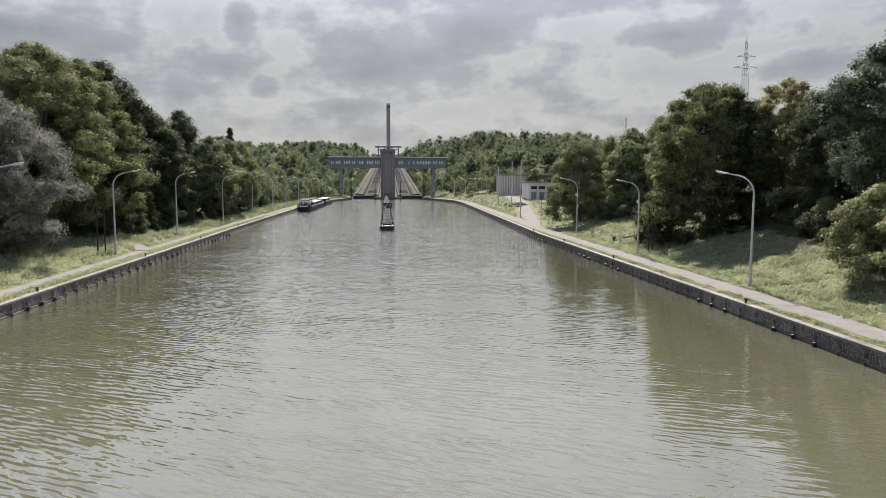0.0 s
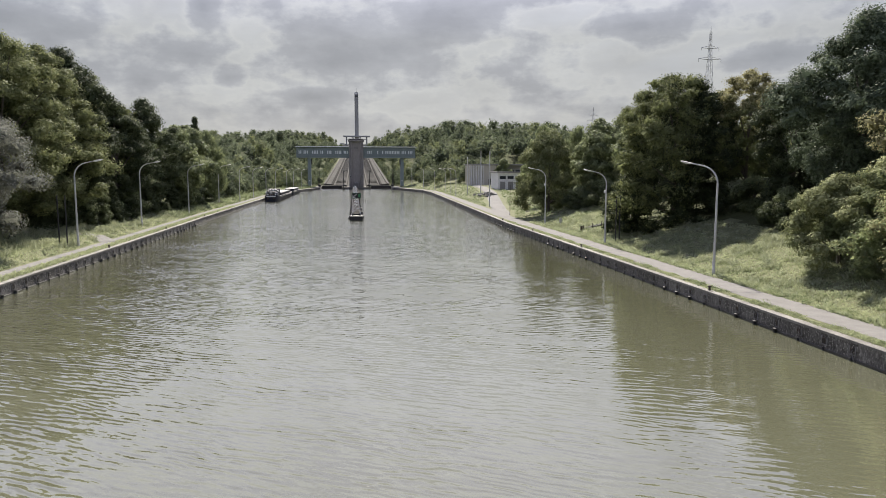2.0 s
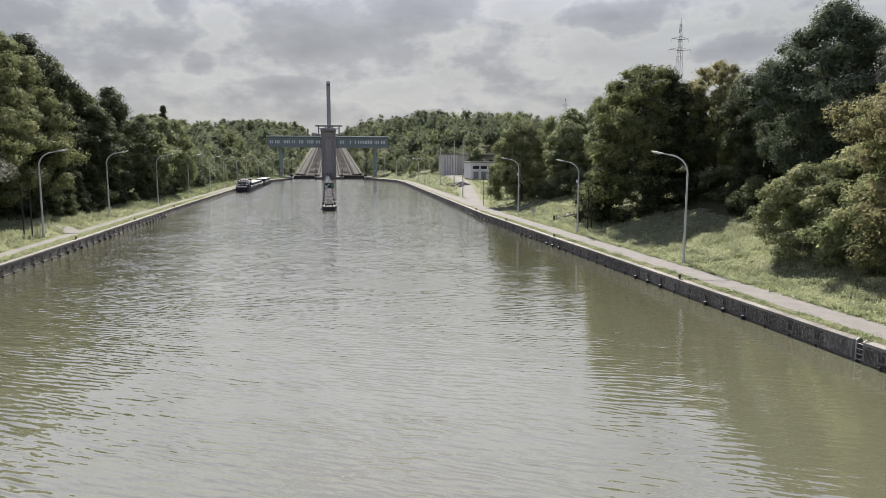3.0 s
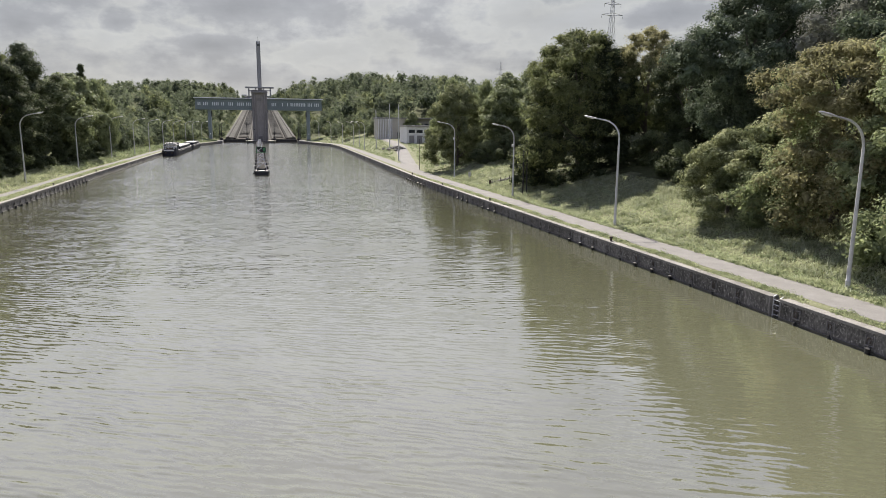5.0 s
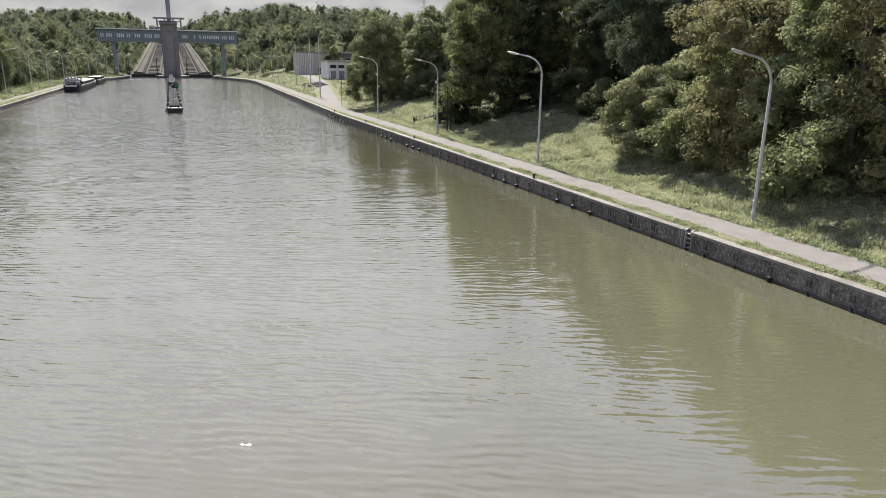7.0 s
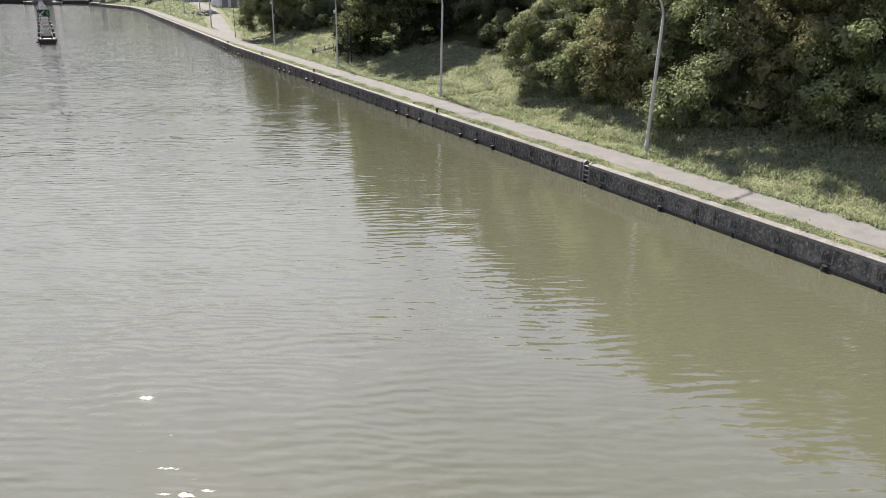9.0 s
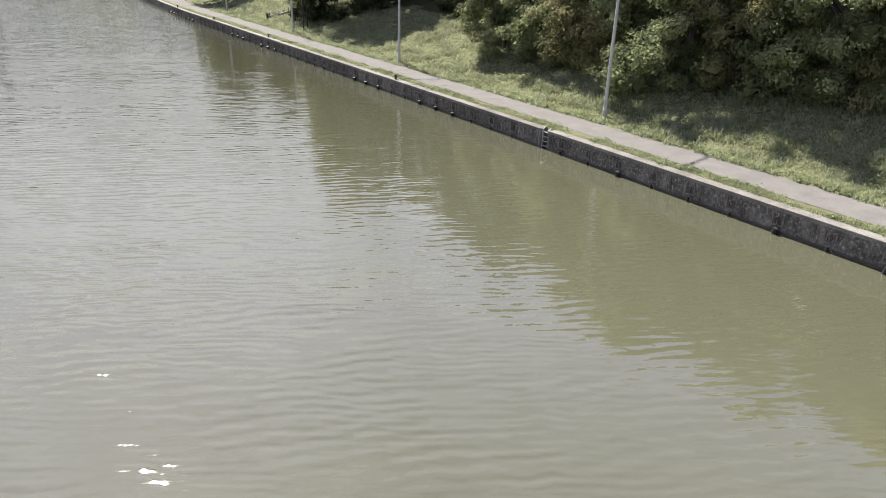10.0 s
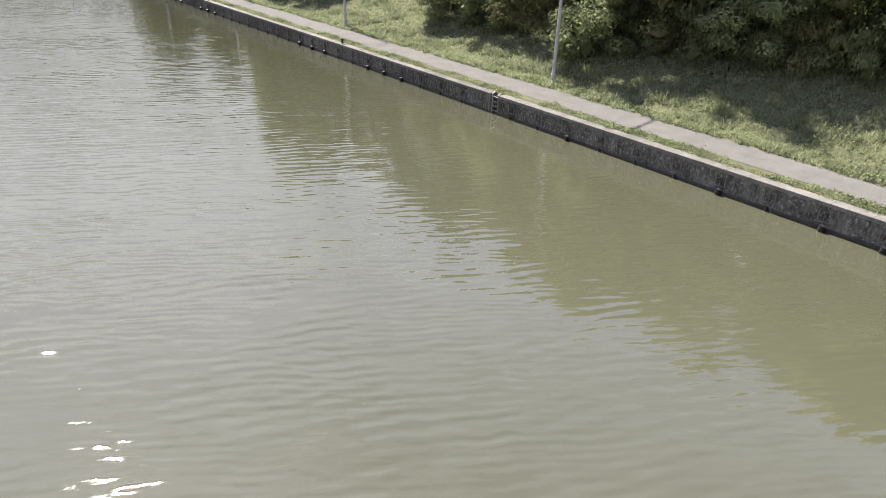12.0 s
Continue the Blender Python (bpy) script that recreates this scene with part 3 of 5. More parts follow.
def mooring(kind_no):
    """A bracket on the quay's face: a U-shaped frame, a ring, a hanging chain, and on some a worn float."""
    th = empty("mooring_bracket", pose(0, 0, 0), "rusted mooring bracket with a chain on the quay wall", "mooring", "mooring brackets along the quay")
    u = bmesh.new()
    for a in ((-0.28, -0.22, 0.02, 0.52), (0.22, 0.28, 0.02, 0.52), (-0.28, 0.28, -0.03, 0.03)):
        box(u, -0.05, 0.04, a[0], a[1], a[2], a[3], bevel=0.01)
    part("bracket_frame", u, M_LIME, th, "lime-crusted bracket frame")
    # dark stub added under every bracket, standing in for floats and their shadow
    part("waterline_stub", tubed([(-0.1, 0.0, -0.4), (-0.1, 0.0, -0.16)], [0.08, 0.07], 8), M_BLACK, th, "dark stub at the waterline, added for float and shadow")
    ring = bmesh.new()
    tube(ring, [(-0.07, 0.11 * math.sin(2 * math.pi * k / 12), 0.27 + 0.15 * math.cos(2 * math.pi * k / 12)) for k in range(13)], 0.025, 6)
    part("ring", ring, M_RUST, th)
    if kind_no > 0:
        lean = 0.3 if kind_no == 1 else 0.0
        ch = bmesh.new()
        for k in range(7):
            t = k / 6
            z = 0.13 - 0.62 * t
            tube(ch, [(-0.08, -lean * t + 0.03 * (-1) ** k, z + 0.06), (-0.08, -lean * t - 0.03 * (-1) ** k, z - 0.06)], 0.022, 5)
        part("chain", ch, M_LIME, th)
    if kind_no == 2:
        part("float", tubed([(-0.16, 0.0, -0.5), (-0.19, -0.08, -0.08)], [0.12, 0.115], 12), M_BLACK, th, "worn dark cylindrical float")
    return th


def moorings():
    protos = [mooring(k) for k in range(3)]
    order = (1, 1, 0, 2, 1, 2, 2, 0, 2, 1, 1, 0, 2, 0, 1, 2)
    used = set()
    n = 0
    for side in (1, -1):
        for k in range(-6, 58):
            y = 8.85 + 2.4 * k
            if abs(y - 32.2) < 0.8 or y > 140:
                continue
            kk = order[(6 - k) % len(order)] if k < 9 else order[(k * 7 + (3 if side > 0 else 5)) % 16]
            x = xr(y) if side > 0 else xl(y)
            m = pose(x - 0.005 * side, y, 0.36, 0, 0, 0 if side > 0 else 180)
            if kk not in used:
                used.add(kk)
                protos[kk].matrix_world = m
            else:
                copy_thing(protos[kk], m)
            n += 1


moorings()

# ---- street lamps ----


def street_lamp(extra):
    lamp = empty("street_lamp", pose(0, 0, 0), "tall galvanised street lamp with a curved arm" + (" and a small box" if extra else ""), "street lamp", "street lamps along the canal")
    pts = [(0, 0, -0.1), (0, 0, 1.2), (0, 0, 4.0), (0, 0, 7.6)]
    for k in range(1, 8):
        a = radians(78) * k / 7
        pts.append((-1.55 * (1 - math.cos(a)), 0, 7.6 + 1.55 * math.sin(a)))
    end = Vector(pts[-1])
    d = Vector((-math.sin(radians(78)), 0, math.cos(radians(78))))
    pts.append(tuple(end + d * 0.8))
    rad = [0.115, 0.112, 0.1, 0.08] + [0.075 - 0.003 * k for k in range(7)] + [0.05]
    part("pole", tube(bmesh.new(), pts, rad, 12), M_GALV, lamp, smooth=True)
    part("base_collar", tubed([(0, 0, -0.1), (0, 0, 0.5), (0, 0, 0.55)], [0.14, 0.14, 0.118], 12), M_GALV, lamp)
    tip = end + d * 0.75
    head = bmesh.new()
    tube(head, [tip, tip + d * 0.15, tip + d * 0.45, tip + d * 1.0, tip + d * 1.12], [0.055, 0.1, 0.125, 0.11, 0.04], 10)
    for v in head.verts:
        mid = tip + d * (v.co - tip).dot(d)
        v.co.z = mid.z + (v.co.z - mid.z) * 0.55
    hd = part("lamp_head", head, M_GALV, lamp)
    glass = bmesh.new()
    low = Vector((0, 0, -0.06))
    tube(glass, [tip + d * 0.3 + low, tip + d * 0.36 + low, tip + d * 0.9 + low, tip + d * 0.96 + low], [0.03, 0.06, 0.055, 0.02], 8)
    part("lens", glass, M_WHITE, hd, "pale lamp glass")
    part("door", boxed(-0.125, -0.09, -0.06, 0.06, 0.8, 1.25, bevel=0.01), M_GALV, lamp)
    if extra:
        part("box", boxed(-0.28, -0.06, -0.14, 0.14, 6.5, 6.85, bevel=0.04), M_WHITE, lamp, "small pale box on the pole")
    return lamp


def lamps():
    plain, boxy = street_lamp(0), street_lamp(1)
    spots = [(0, 33.4, 32.5, 0), (0, 32.6, 59.2, -42), (1, 32.7, 87.4, 0), (1, 33.8, 120.3, 0), (0, 33.8, 5.0, 0)]
    spots += [(0, 38.5, 262, 8), (0, 40.5, 290, 8), (0, 41.5, 316, 20), (0, 40, 345, 40), (0, 37, 372, 40), (0, 33, 400, 40)]
    spots += [(0, -34.6, 62, 180), (0, -34.6, 90, 180), (0, -35.4, 118.7, 180), (0, -35.6, 152.5, 180), (0, -36.4, 190, 180), (0, -35.8, 220, 180), (0, -35.5, 247, 180), (0, -35.2, 280, 180), (0, -35.0, 312, 180), (0, -33, 342, 200), (0, -31.5, 362, 200), (0, -29, 384, 200)]
    seen = set()
    for kind_no, x, y, rz in spots:
        proto = boxy if kind_no else plain
        m = pose(x, y, height(x, y) + 0.02, 0, 0, rz) @ Matrix.Scale(1.02 if x < 0 else {32.5: 1.1, 59.2: 1.01}.get(y, 1.035), 4)
        if kind_no in seen:
            copy_thing(proto, m)
        else:
            seen.add(kind_no)
            proto.matrix_world = m


lamps()


def twin_posts(x, y, gap, tall):
    th = empty("twin_posts", pose(x, y, height(x, y)), "pair of slim black posts standing in the grass", "post", "marker posts on the banks")
    for k in (-0.5, 0.5):
        part("post", tubed([(k * gap, 0.25 * k, -0.2), (k * gap, 0.25 * k, tall)], 0.09, 8), M_BLACK, th)
        part("cap", tubed([(k * gap, 0.25 * k, tall), (k * gap, 0.25 * k, tall + 0.04)], [0.105, 0.1], 8), M_BLACK, th)


twin_posts(34.9, 88.6, 0.62, 5.9)
twin_posts(-35.6, 88.2, 0.8, 5.9)


def plain_pole(name, x, y, tall, r, label):
    th = empty(name, pose(x, y, height(x, y)), label, "pole")
    part("shaft", tubed([(0, 0, -0.2), (0, 0, tall)], [r, r * 0.65], 8), M_RUST if r < 0.1 else M_GALV, th)


plain_pole("utility_pole", 36.0, 183, 15.0, 0.17, "tall pale utility pole by the road")
plain_pole("utility_pole", 46, 250, 15.5, 0.2, "tall pale utility pole by the road")
plain_pole("utility_pole", 43, 262, 14.5, 0.2, "tall grey utility pole by the road")
plain_pole("sign_pole", 33.2, 146, 6.6, 0.07, "slim dark pole at the fork of the road")


def bollard(x, y):
    th = empty("bollard", pose(x, y, 1.22), "squat dark iron mooring bollard on the coping", "bollard", "bollards on the quay")
    part("post", tubed([(0, 0, 0), (0, 0, 0.22), (0, 0, 0.26)], [0.1, 0.085, 0.1], 10), M_RUST, th)
    part("head", tubed([(0, 0, 0.26), (0, 0, 0.34), (0, 0, 0.38)], [0.15, 0.16, 0.1], 10), M_RUST, th)


for y in (52, 84, 108, 132):
    bollard(xr(y) + 0.3, y)
for y in (62, 90, 118, 150):
    bollard(xl(y) - 0.3, y)


def stairs_rail():
    """Low brick-edged steps with a dark rail up the grassy slope."""
    th = empty("slope_stairs", pose(35.4, 104.5, height(35.4, 104.5)), "narrow grey steps with dark edging up the grassy slope", "stairs")
    for k in range(22):
        x, y = 35.4 + 0.42 * k, 104.5 - 0.18 * k
        part("step", boxed(0.42 * k, 0.42 * k + 0.44, -0.18 * k - 0.5, -0.18 * k + 0.5, height(x, y) - height(35.4, 104.5) - 0.15, height(x, y) - height(35.4, 104.5) + 0.3), M_STONE, th)
        if k % 3 == 0:
            part("edging_post", tubed([(0.42 * k, -0.18 * k - 0.62, height(x, y) - height(35.4, 104.5) - 0.2), (0.42 * k, -0.18 * k - 0.62, height(x, y) - height(35.4, 104.5) + 0.75)], 0.06, 6), M_RUST, th)
    part("newel", boxed(-0.5, -0.2, -0.8, -0.5, -0.1, 0.6, bevel=0.04), M_RUST, th, "dark squat post at the foot of the steps")


stairs_rail()


def info_post(x, y):
    th = empty("info_post", pose(x, y, height(x, y)), "small grey info post in the grass", "post")
    part("stem", boxed(-0.05, 0.05, -0.05, 0.05, -0.1, 0.9), M_GALV, th)
    part("plate", boxed(-0.28, 0.28, -0.09, -0.05, 0.55, 1.35, bevel=0.01), M_GALV, th, "weathered grey plate")


info_post(34.9, 114.5)

# ---- the lower gate head: pillar, bridge house, legs ----
GY = 416.0


def gate_pillar():
    th = empty("gate_tower", pose(1.0, GY, 1.2), "massive brown-grey concrete tower between the two lift gates", "tower")
    part("core", boxed(-2.9, 2.9, 0.9, 9, 0, 27.2, bevel=0.1), M_PILLARLIGHT, th, "pale brown recessed front")
    for s in (-1, 1):
        part("pier", boxed(min(s * 4.3, s * 2.6), max(s * 4.3, s * 2.6), 0, 9.6, 0, 26.9, bevel=0.15), M_PILLAR, th)
        part("rib", boxed(min(s * 2.95, s * 2.55), max(s * 2.95, s * 2.55), -0.25, 1.0, 0, 26.4, bevel=0.05), M_PILLARLIGHT, th)
        lamp_box = part("signal_lamp", boxed(s * 3.5 - 0.3, s * 3.5 + 0.3, -0.35, 0.0, 6.0, 7.0, bevel=0.05), M_BLACK, th)
        part("lens", tubed([(s * 3.5, -0.35, 6.6), (s * 3.5, -0.42, 6.6)], 0.2, 10), M_WHITE, lamp_box, "pale signal lens")
    part("cap", boxed(-4.7, 4.7, -0.4, 10, 26.9, 28.0, bevel=0.2), M_PILLAR, th)
    top = bmesh.new()
    box(top, -4.4, 4.4, -0.1, 9.6, 28.0, 28.7, bevel=0.3)
    part("top_slab", top, M_CONCRETE, th, "pale grey top slab")
    part("door", boxed(-1.0, 1.0, 0.78, 0.92, 0, 2.6), M_GLASS, th)
    part("front_block", boxed(-1.2, 1.2, -2.2, 0.2, 0, 2.7, bevel=0.25), M_CONCRETE, th, "pale concrete block at the foot")
    part("hatch", boxed(-1.1, 1.1, 0.82, 0.92, 22.6, 24.0), M_PILLAR, th)


gate_pillar()


def bridge_house(name, x0, x1, windows, label):
    """One wing of the steel bridge house over a gate: long box, roof, window band."""
    th = empty(name, pose(0, GY, 0), label, "bridge house", "wings of the gate bridge")
    zb, zt = 18.6, 24.8
    part("wall", boxed(x0, x1, 1.2, 8.5, zb, zt, bevel=0.05), M_TEAL, th)
    part("lower_band", boxed(x0 + 0.3, x1 - 0.3, 1.05, 1.2, zb, zb + 0.35), M_TEALLEG, th)
    rf = bmesh.new()
    box(rf, x0 - (0.8 if x0 < 0 else 0), x1 + (0.8 if x1 > 10 else 0), 0.2, 9.4, zt, zt + 0.5, bevel=0.15)
    part("roof", rf, M_ROOF, th, "pale sheet roof with overhang")
    part("eave", boxed(x0, x1, 0.6, 9.0, zt - 0.2, zt), M_TEAL, th)
    pane = mesh_of("window", boxed(-0.25, 0.25, -0.06, 0.1, 0, 1.8), M_PANE)
    frame_me = mesh_of("window_frame", boxed(-0.33, 0.33, -0.03, 0.1, -0.08, 1.88), M_TEALLEG)
    for x in windows:
        for nm, me in (("window", pane), ("window_frame", frame_me)):
            ob = new(nm, me)
            ob.parent = th
            ob.location = (x, 1.2, 20.9)
    lx = -26.9 if x0 < 0 else 28.6
    leg = part("leg", boxed(lx - 0.95, lx + 0.95, 2.5, 6.5, 1.2, zb, bevel=0.08), M_TEALLEG, th, "tall grey-teal steel leg")
    part("foot", boxed(lx - 1.3, lx + 1.3, 2.0, 7.0, 1.2, 1.9, bevel=0.1), M_CONCRETE, leg)
    sx = lx + (0.95 if x0 < 0 else -1.5)
    part("service_box", boxed(sx, sx + 0.55, 3, 4.4, 14.6, 17.8), M_BLACK, leg)
    part("lamp", boxed(lx - 0.25, lx + 0.25, 2.25, 2.5, 4.6, 5.2), M_WHITE, leg)
    n = int((x1 - x0) / 3.0)
    for k in range(n + 1):
        x = x0 + (x1 - x0) * k / n
        part("stiffener", boxed(x - 0.06, x + 0.06, 1.08, 1.2, zb + 0.35, zb + 2.0), M_TEAL, th)


random.seed(5)
LEFT_WINDOWS = [-32.6 + 0.98 * k for k in range(30) if k not in (2, 6, 7, 12, 15, 16, 20, 21, 26)]
RIGHT_WINDOWS = [8.0 + 0.98 * k for k in range(28) if k not in (3, 4, 5, 7, 8, 10, 20, 24)]
bridge_house("bridge_wing", -34.2, -3.3, LEFT_WINDOWS, "long teal steel bridge house with a row of bright windows")
bridge_house("bridge_wing", 5.3, 36.4, RIGHT_WINDOWS, "long teal steel bridge house with a row of bright windows")


def gate_sill(x0, x1):
    th = empty("lift_gate", pose((x0 + x1) / 2, 421, -1.0), "low dark steel gate closing the ramp's foot", "gate", "gates at the ramps")
    w = (x1 - x0) / 2
    part("leaf", boxed(-w, w, 0, 1.4, 0, 2.7, bevel=0.05), M_BLACK, th)
    for k in range(9):
        x = -w + 2 * w * (k + 0.5) / 9
        part("rib", boxed(x - 0.1, x + 0.1, -0.15, 0.0, 0, 2.6), M_RUST, th)
    part("top_beam", boxed(-w, w, -0.25, 1.5, 2.7, 2.95, bevel=0.04), M_CONCRETE, th)


gate_sill(-20.0, -7.4)
gate_sill(9.4, 22.0)


def island():
    th = empty("pier_island", pose(1.0, 410, 0), "concrete island quay under the gate tower", "quay", kind="structure")
    bm = bmesh.new()
    outline = [(-8.4, 3.5), (-5.0, 0.0), (5.0, 0.0), (8.4, 3.5), (8.4, 20), (-8.4, 20)]
    for z0, z1, grow in ((-2.5, 0.95, 0.0),):
        lo = [bm.verts.new((x, y, z0)) for x, y in outline]
        hi = [bm.verts.new((x, y, z1)) for x, y in outline]
        bm.faces.new(hi)
        for k in range(6):
            bm.faces.new((lo[k], lo[(k + 1) % 6], hi[(k + 1) % 6], hi[k]))
    part("body", bm, M_WALL, th)
    bm = bmesh.new()
    lo = [bm.verts.new((x * 1.02, y - 0.15, 0.95)) for x, y in outline]
    hi = [bm.verts.new((x * 1.02, y - 0.15, 1.2)) for x, y in outline]
    bm.faces.new(hi)
    bm.faces.new(list(reversed(lo)))
    for k in range(6):
        bm.faces.new((lo[k], lo[(k + 1) % 6], hi[(k + 1) % 6], hi[k]))
    part("coping", bm, M_COPING, th)


island()


def gate_mast(x, y, tall, ball):
    th = empty("signal_mast", pose(x, y, 1.2), "slim dark mast beside the ramp gate", "mast", "masts at the gates")
    part("pole", tubed([(0, 0, -0.3), (0, 0, tall)], [0.2, 0.14], 8), M_BLACK, th)
    part("bracket", boxed(-0.1, 1.0, -0.1, 0.1, tall - 0.9, tall - 0.7), M_BLACK, th)
    part("signal_box", boxed(-0.3, 0.3, -0.35, -0.1, 3.2, 4.6, bevel=0.04), M_BLACK, th)
    if ball:
        bm = bmesh.new()
        bmesh.ops.create_icosphere(bm, subdivisions=2, radius=0.85)
        for v in bm.verts:
            v.co = Vector((v.co.x, v.co.y * 0.5 - 1.0, v.co.z + 0.9))
        part("fender", bm, M_BLACK, th, "round black rubber fender")


for x, y, h, b in ((-20.6, 415, 10.4, 1), (-21.8, 418, 9.0, 0), (-6.6, 412.5, 9.8, 1), (8.6, 412.5, 9.8, 1), (22.4, 415, 10.4, 1), (23.5, 418, 8.0, 0)):
    gate_mast(x, y, h, b)


def apron(name, x0, x1, label):
    th = empty(name, pose(0, 400, 0), label, "quay", kind="structure")
    part("slab", boxed(x0, x1, 0, 40, -2.0, 1.25, bevel=0.05), M_CONCRETE, th)


apron("quay_apron_left", -44, -20, "pale concrete quay beside the left ramp")
apron("quay_apron_right", 22, 46, "pale concrete quay beside the right ramp")


def railing(x0, x1, y, n):
    th = empty("railing", pose(0, y, 1.25), "low dark steel railing on the quay", "railing")
    for z in (0.55, 1.05):
        part("rail", boxed(x0, x1, -0.04, 0.04, z - 0.04, z + 0.04), M_BLACK, th)
    for k in range(n + 1):
        x = x0 + (x1 - x0) * k / n
        part("post", boxed(x - 0.05, x + 0.05, -0.05, 0.05, 0, 1.08), M_BLACK, th)


railing(-44, -22, 424, 11)
railing(24, 46, 424, 11)

# ---- the inclined ramps up to the plateau ----
Y0, Y1 = 423.0, 1735.0


def ramp_box(bm, xa, xb, ya, yb, dz0, dz1, skew0=0.0, skew1=0.0):
    vs = []
    for y in (ya, yb):
        for x in (xa, xb):
            k = (y - Y0) / (Y1 - Y0) * 5.0
            for dz in (dz0, dz1):
                vs.append(bm.verts.new((x + k, y, ramp_z(y) + dz)))
    a = vs
    for f in ((0, 2, 3, 1), (4, 5, 7, 6), (0, 1, 5, 4), (2, 6, 7, 3), (1, 3, 7, 5), (0, 4, 6, 2)):
        bm.faces.new([a[i] for i in f])
    return bm


def track(name, inner, s, label):
    """One track of the slope: bed, two rail beams, cross beams, and the broad outer wall."""
    th = empty(name, pose(0, 0, 0), label, "inclined track", "tracks of the slope")

    def run(nm, a, b, dz0, dz1, mat, lab=""):
        xa, xb = sorted((inner + s * a, inner + s * b))
        part(nm, ramp_box(bmesh.new(), xa, xb, Y0, Y1, dz0, dz1), mat, th, lab)

    run("bed", 0.0, 9.8, -1.5, 0.0, M_CHANNEL, "dark ballast bed")
    run("rail_beam", 0.4, 1.3, 0.0, 0.55, M_RAMP)
    run("rail", 0.7, 1.0, 0.55, 0.75, M_BEAM)
    run("rail_beam", 7.4, 8.3, 0.0, 0.55, M_RAMP)
    run("rail", 7.7, 8.0, 0.55, 0.75, M_BEAM)
    run("channel", 8.7, 9.8, 0.0, 0.9, M_CHANNEL, "dark drain channel")
    run("outer_slab", 9.8, 12.6, -1.5, 1.3, M_RAMP, "brownish concrete service slab")
    run("kerb", 12.6, 13.1, -2.5, 1.9, M_RAMP)
    run("outer_wall", 13.1, 14.3, -4.0, 1.5, M_BEAM, "pale outer retaining wall")
    xa, xb = sorted((inner + s * 1.3, inner + s * 7.4))
    y = Y0 + 3
    while y < Y1 - 6:
        part("cross_beam", ramp_box(bmesh.new(), xa, xb, y, y + 3.6, 0.0, 0.4), M_BEAM, th)
        y += 12.0


track("inclined_track", -4.6, -1, "long concrete boat-lift track climbing the hill")
track("inclined_track", 6.8, 1, "long concrete boat-lift track climbing the hill")


def middle_strip():
    th = empty("ramp_median", pose(0, 0, 0), "concrete strip between the two tracks", "median", kind="structure")
    part("slab", ramp_box(bmesh.new(), -4.6, 6.8, 428, Y1, -2.0, -0.3), M_RAMP, th)


middle_strip()


def hilltop_tower():
    th = empty("hilltop_tower", pose(7.5, 1745, 62), "slender tall grey concrete tower on the hilltop", "tower")
    part("shaft", boxed(-4.7, 4.7, -4, 5, 0, 139, bevel=0.6), M_TOWER, th)
    for s in (-1, 1):
        part("fin", boxed(min(s * 4.7, s * 3.6), max(s * 4.7, s * 3.6), -4.8, -3.8, 0, 141), M_TOWER, th)
    part("crown", boxed(-4.3, 4.3, -3.6, 4.6, 139, 142.5), M_WHITE, th, "pale lantern room at the top")
    part("window_slot", boxed(-3.2, 3.2, -4.1, -3.9, 131, 134.5), M_GLASS, th)
    part("antenna", tubed([(0, 0, 142), (0, 0, 153)], [0.35, 0.12], 6), M_RUST, th)


hilltop_tower()


def upper_head():
    th = empty("upper_gate_head", pose(6.9, 1738, 62), "grey concrete portal of the upper gates on the hilltop", "gate head")
    part("beam", boxed(-33, 33, -6, 2, 32.0, 35.6, bevel=0.3), M_TOWER, th)
    part("lower_beam", boxed(-26, 26, -4, 2, 26.0, 27.6, bevel=0.3), M_TOWER, th)
    for x in (-25, -9, 9, 25):
        part("column", boxed(x - 1.6, x + 1.6, -4, 2, 0, 32.0), M_TOWER, th)
    part("base_wall", boxed(-40, 40, 2, 9, 0, 14.5), M_TOWER, th)
    for x in (-36, 40):
        part("side_rail", boxed(x - 6, x + 6, -1, 0, 13, 17), M_GALV, th)


upper_head()

# ---- guide jetty in the middle of the basin ----


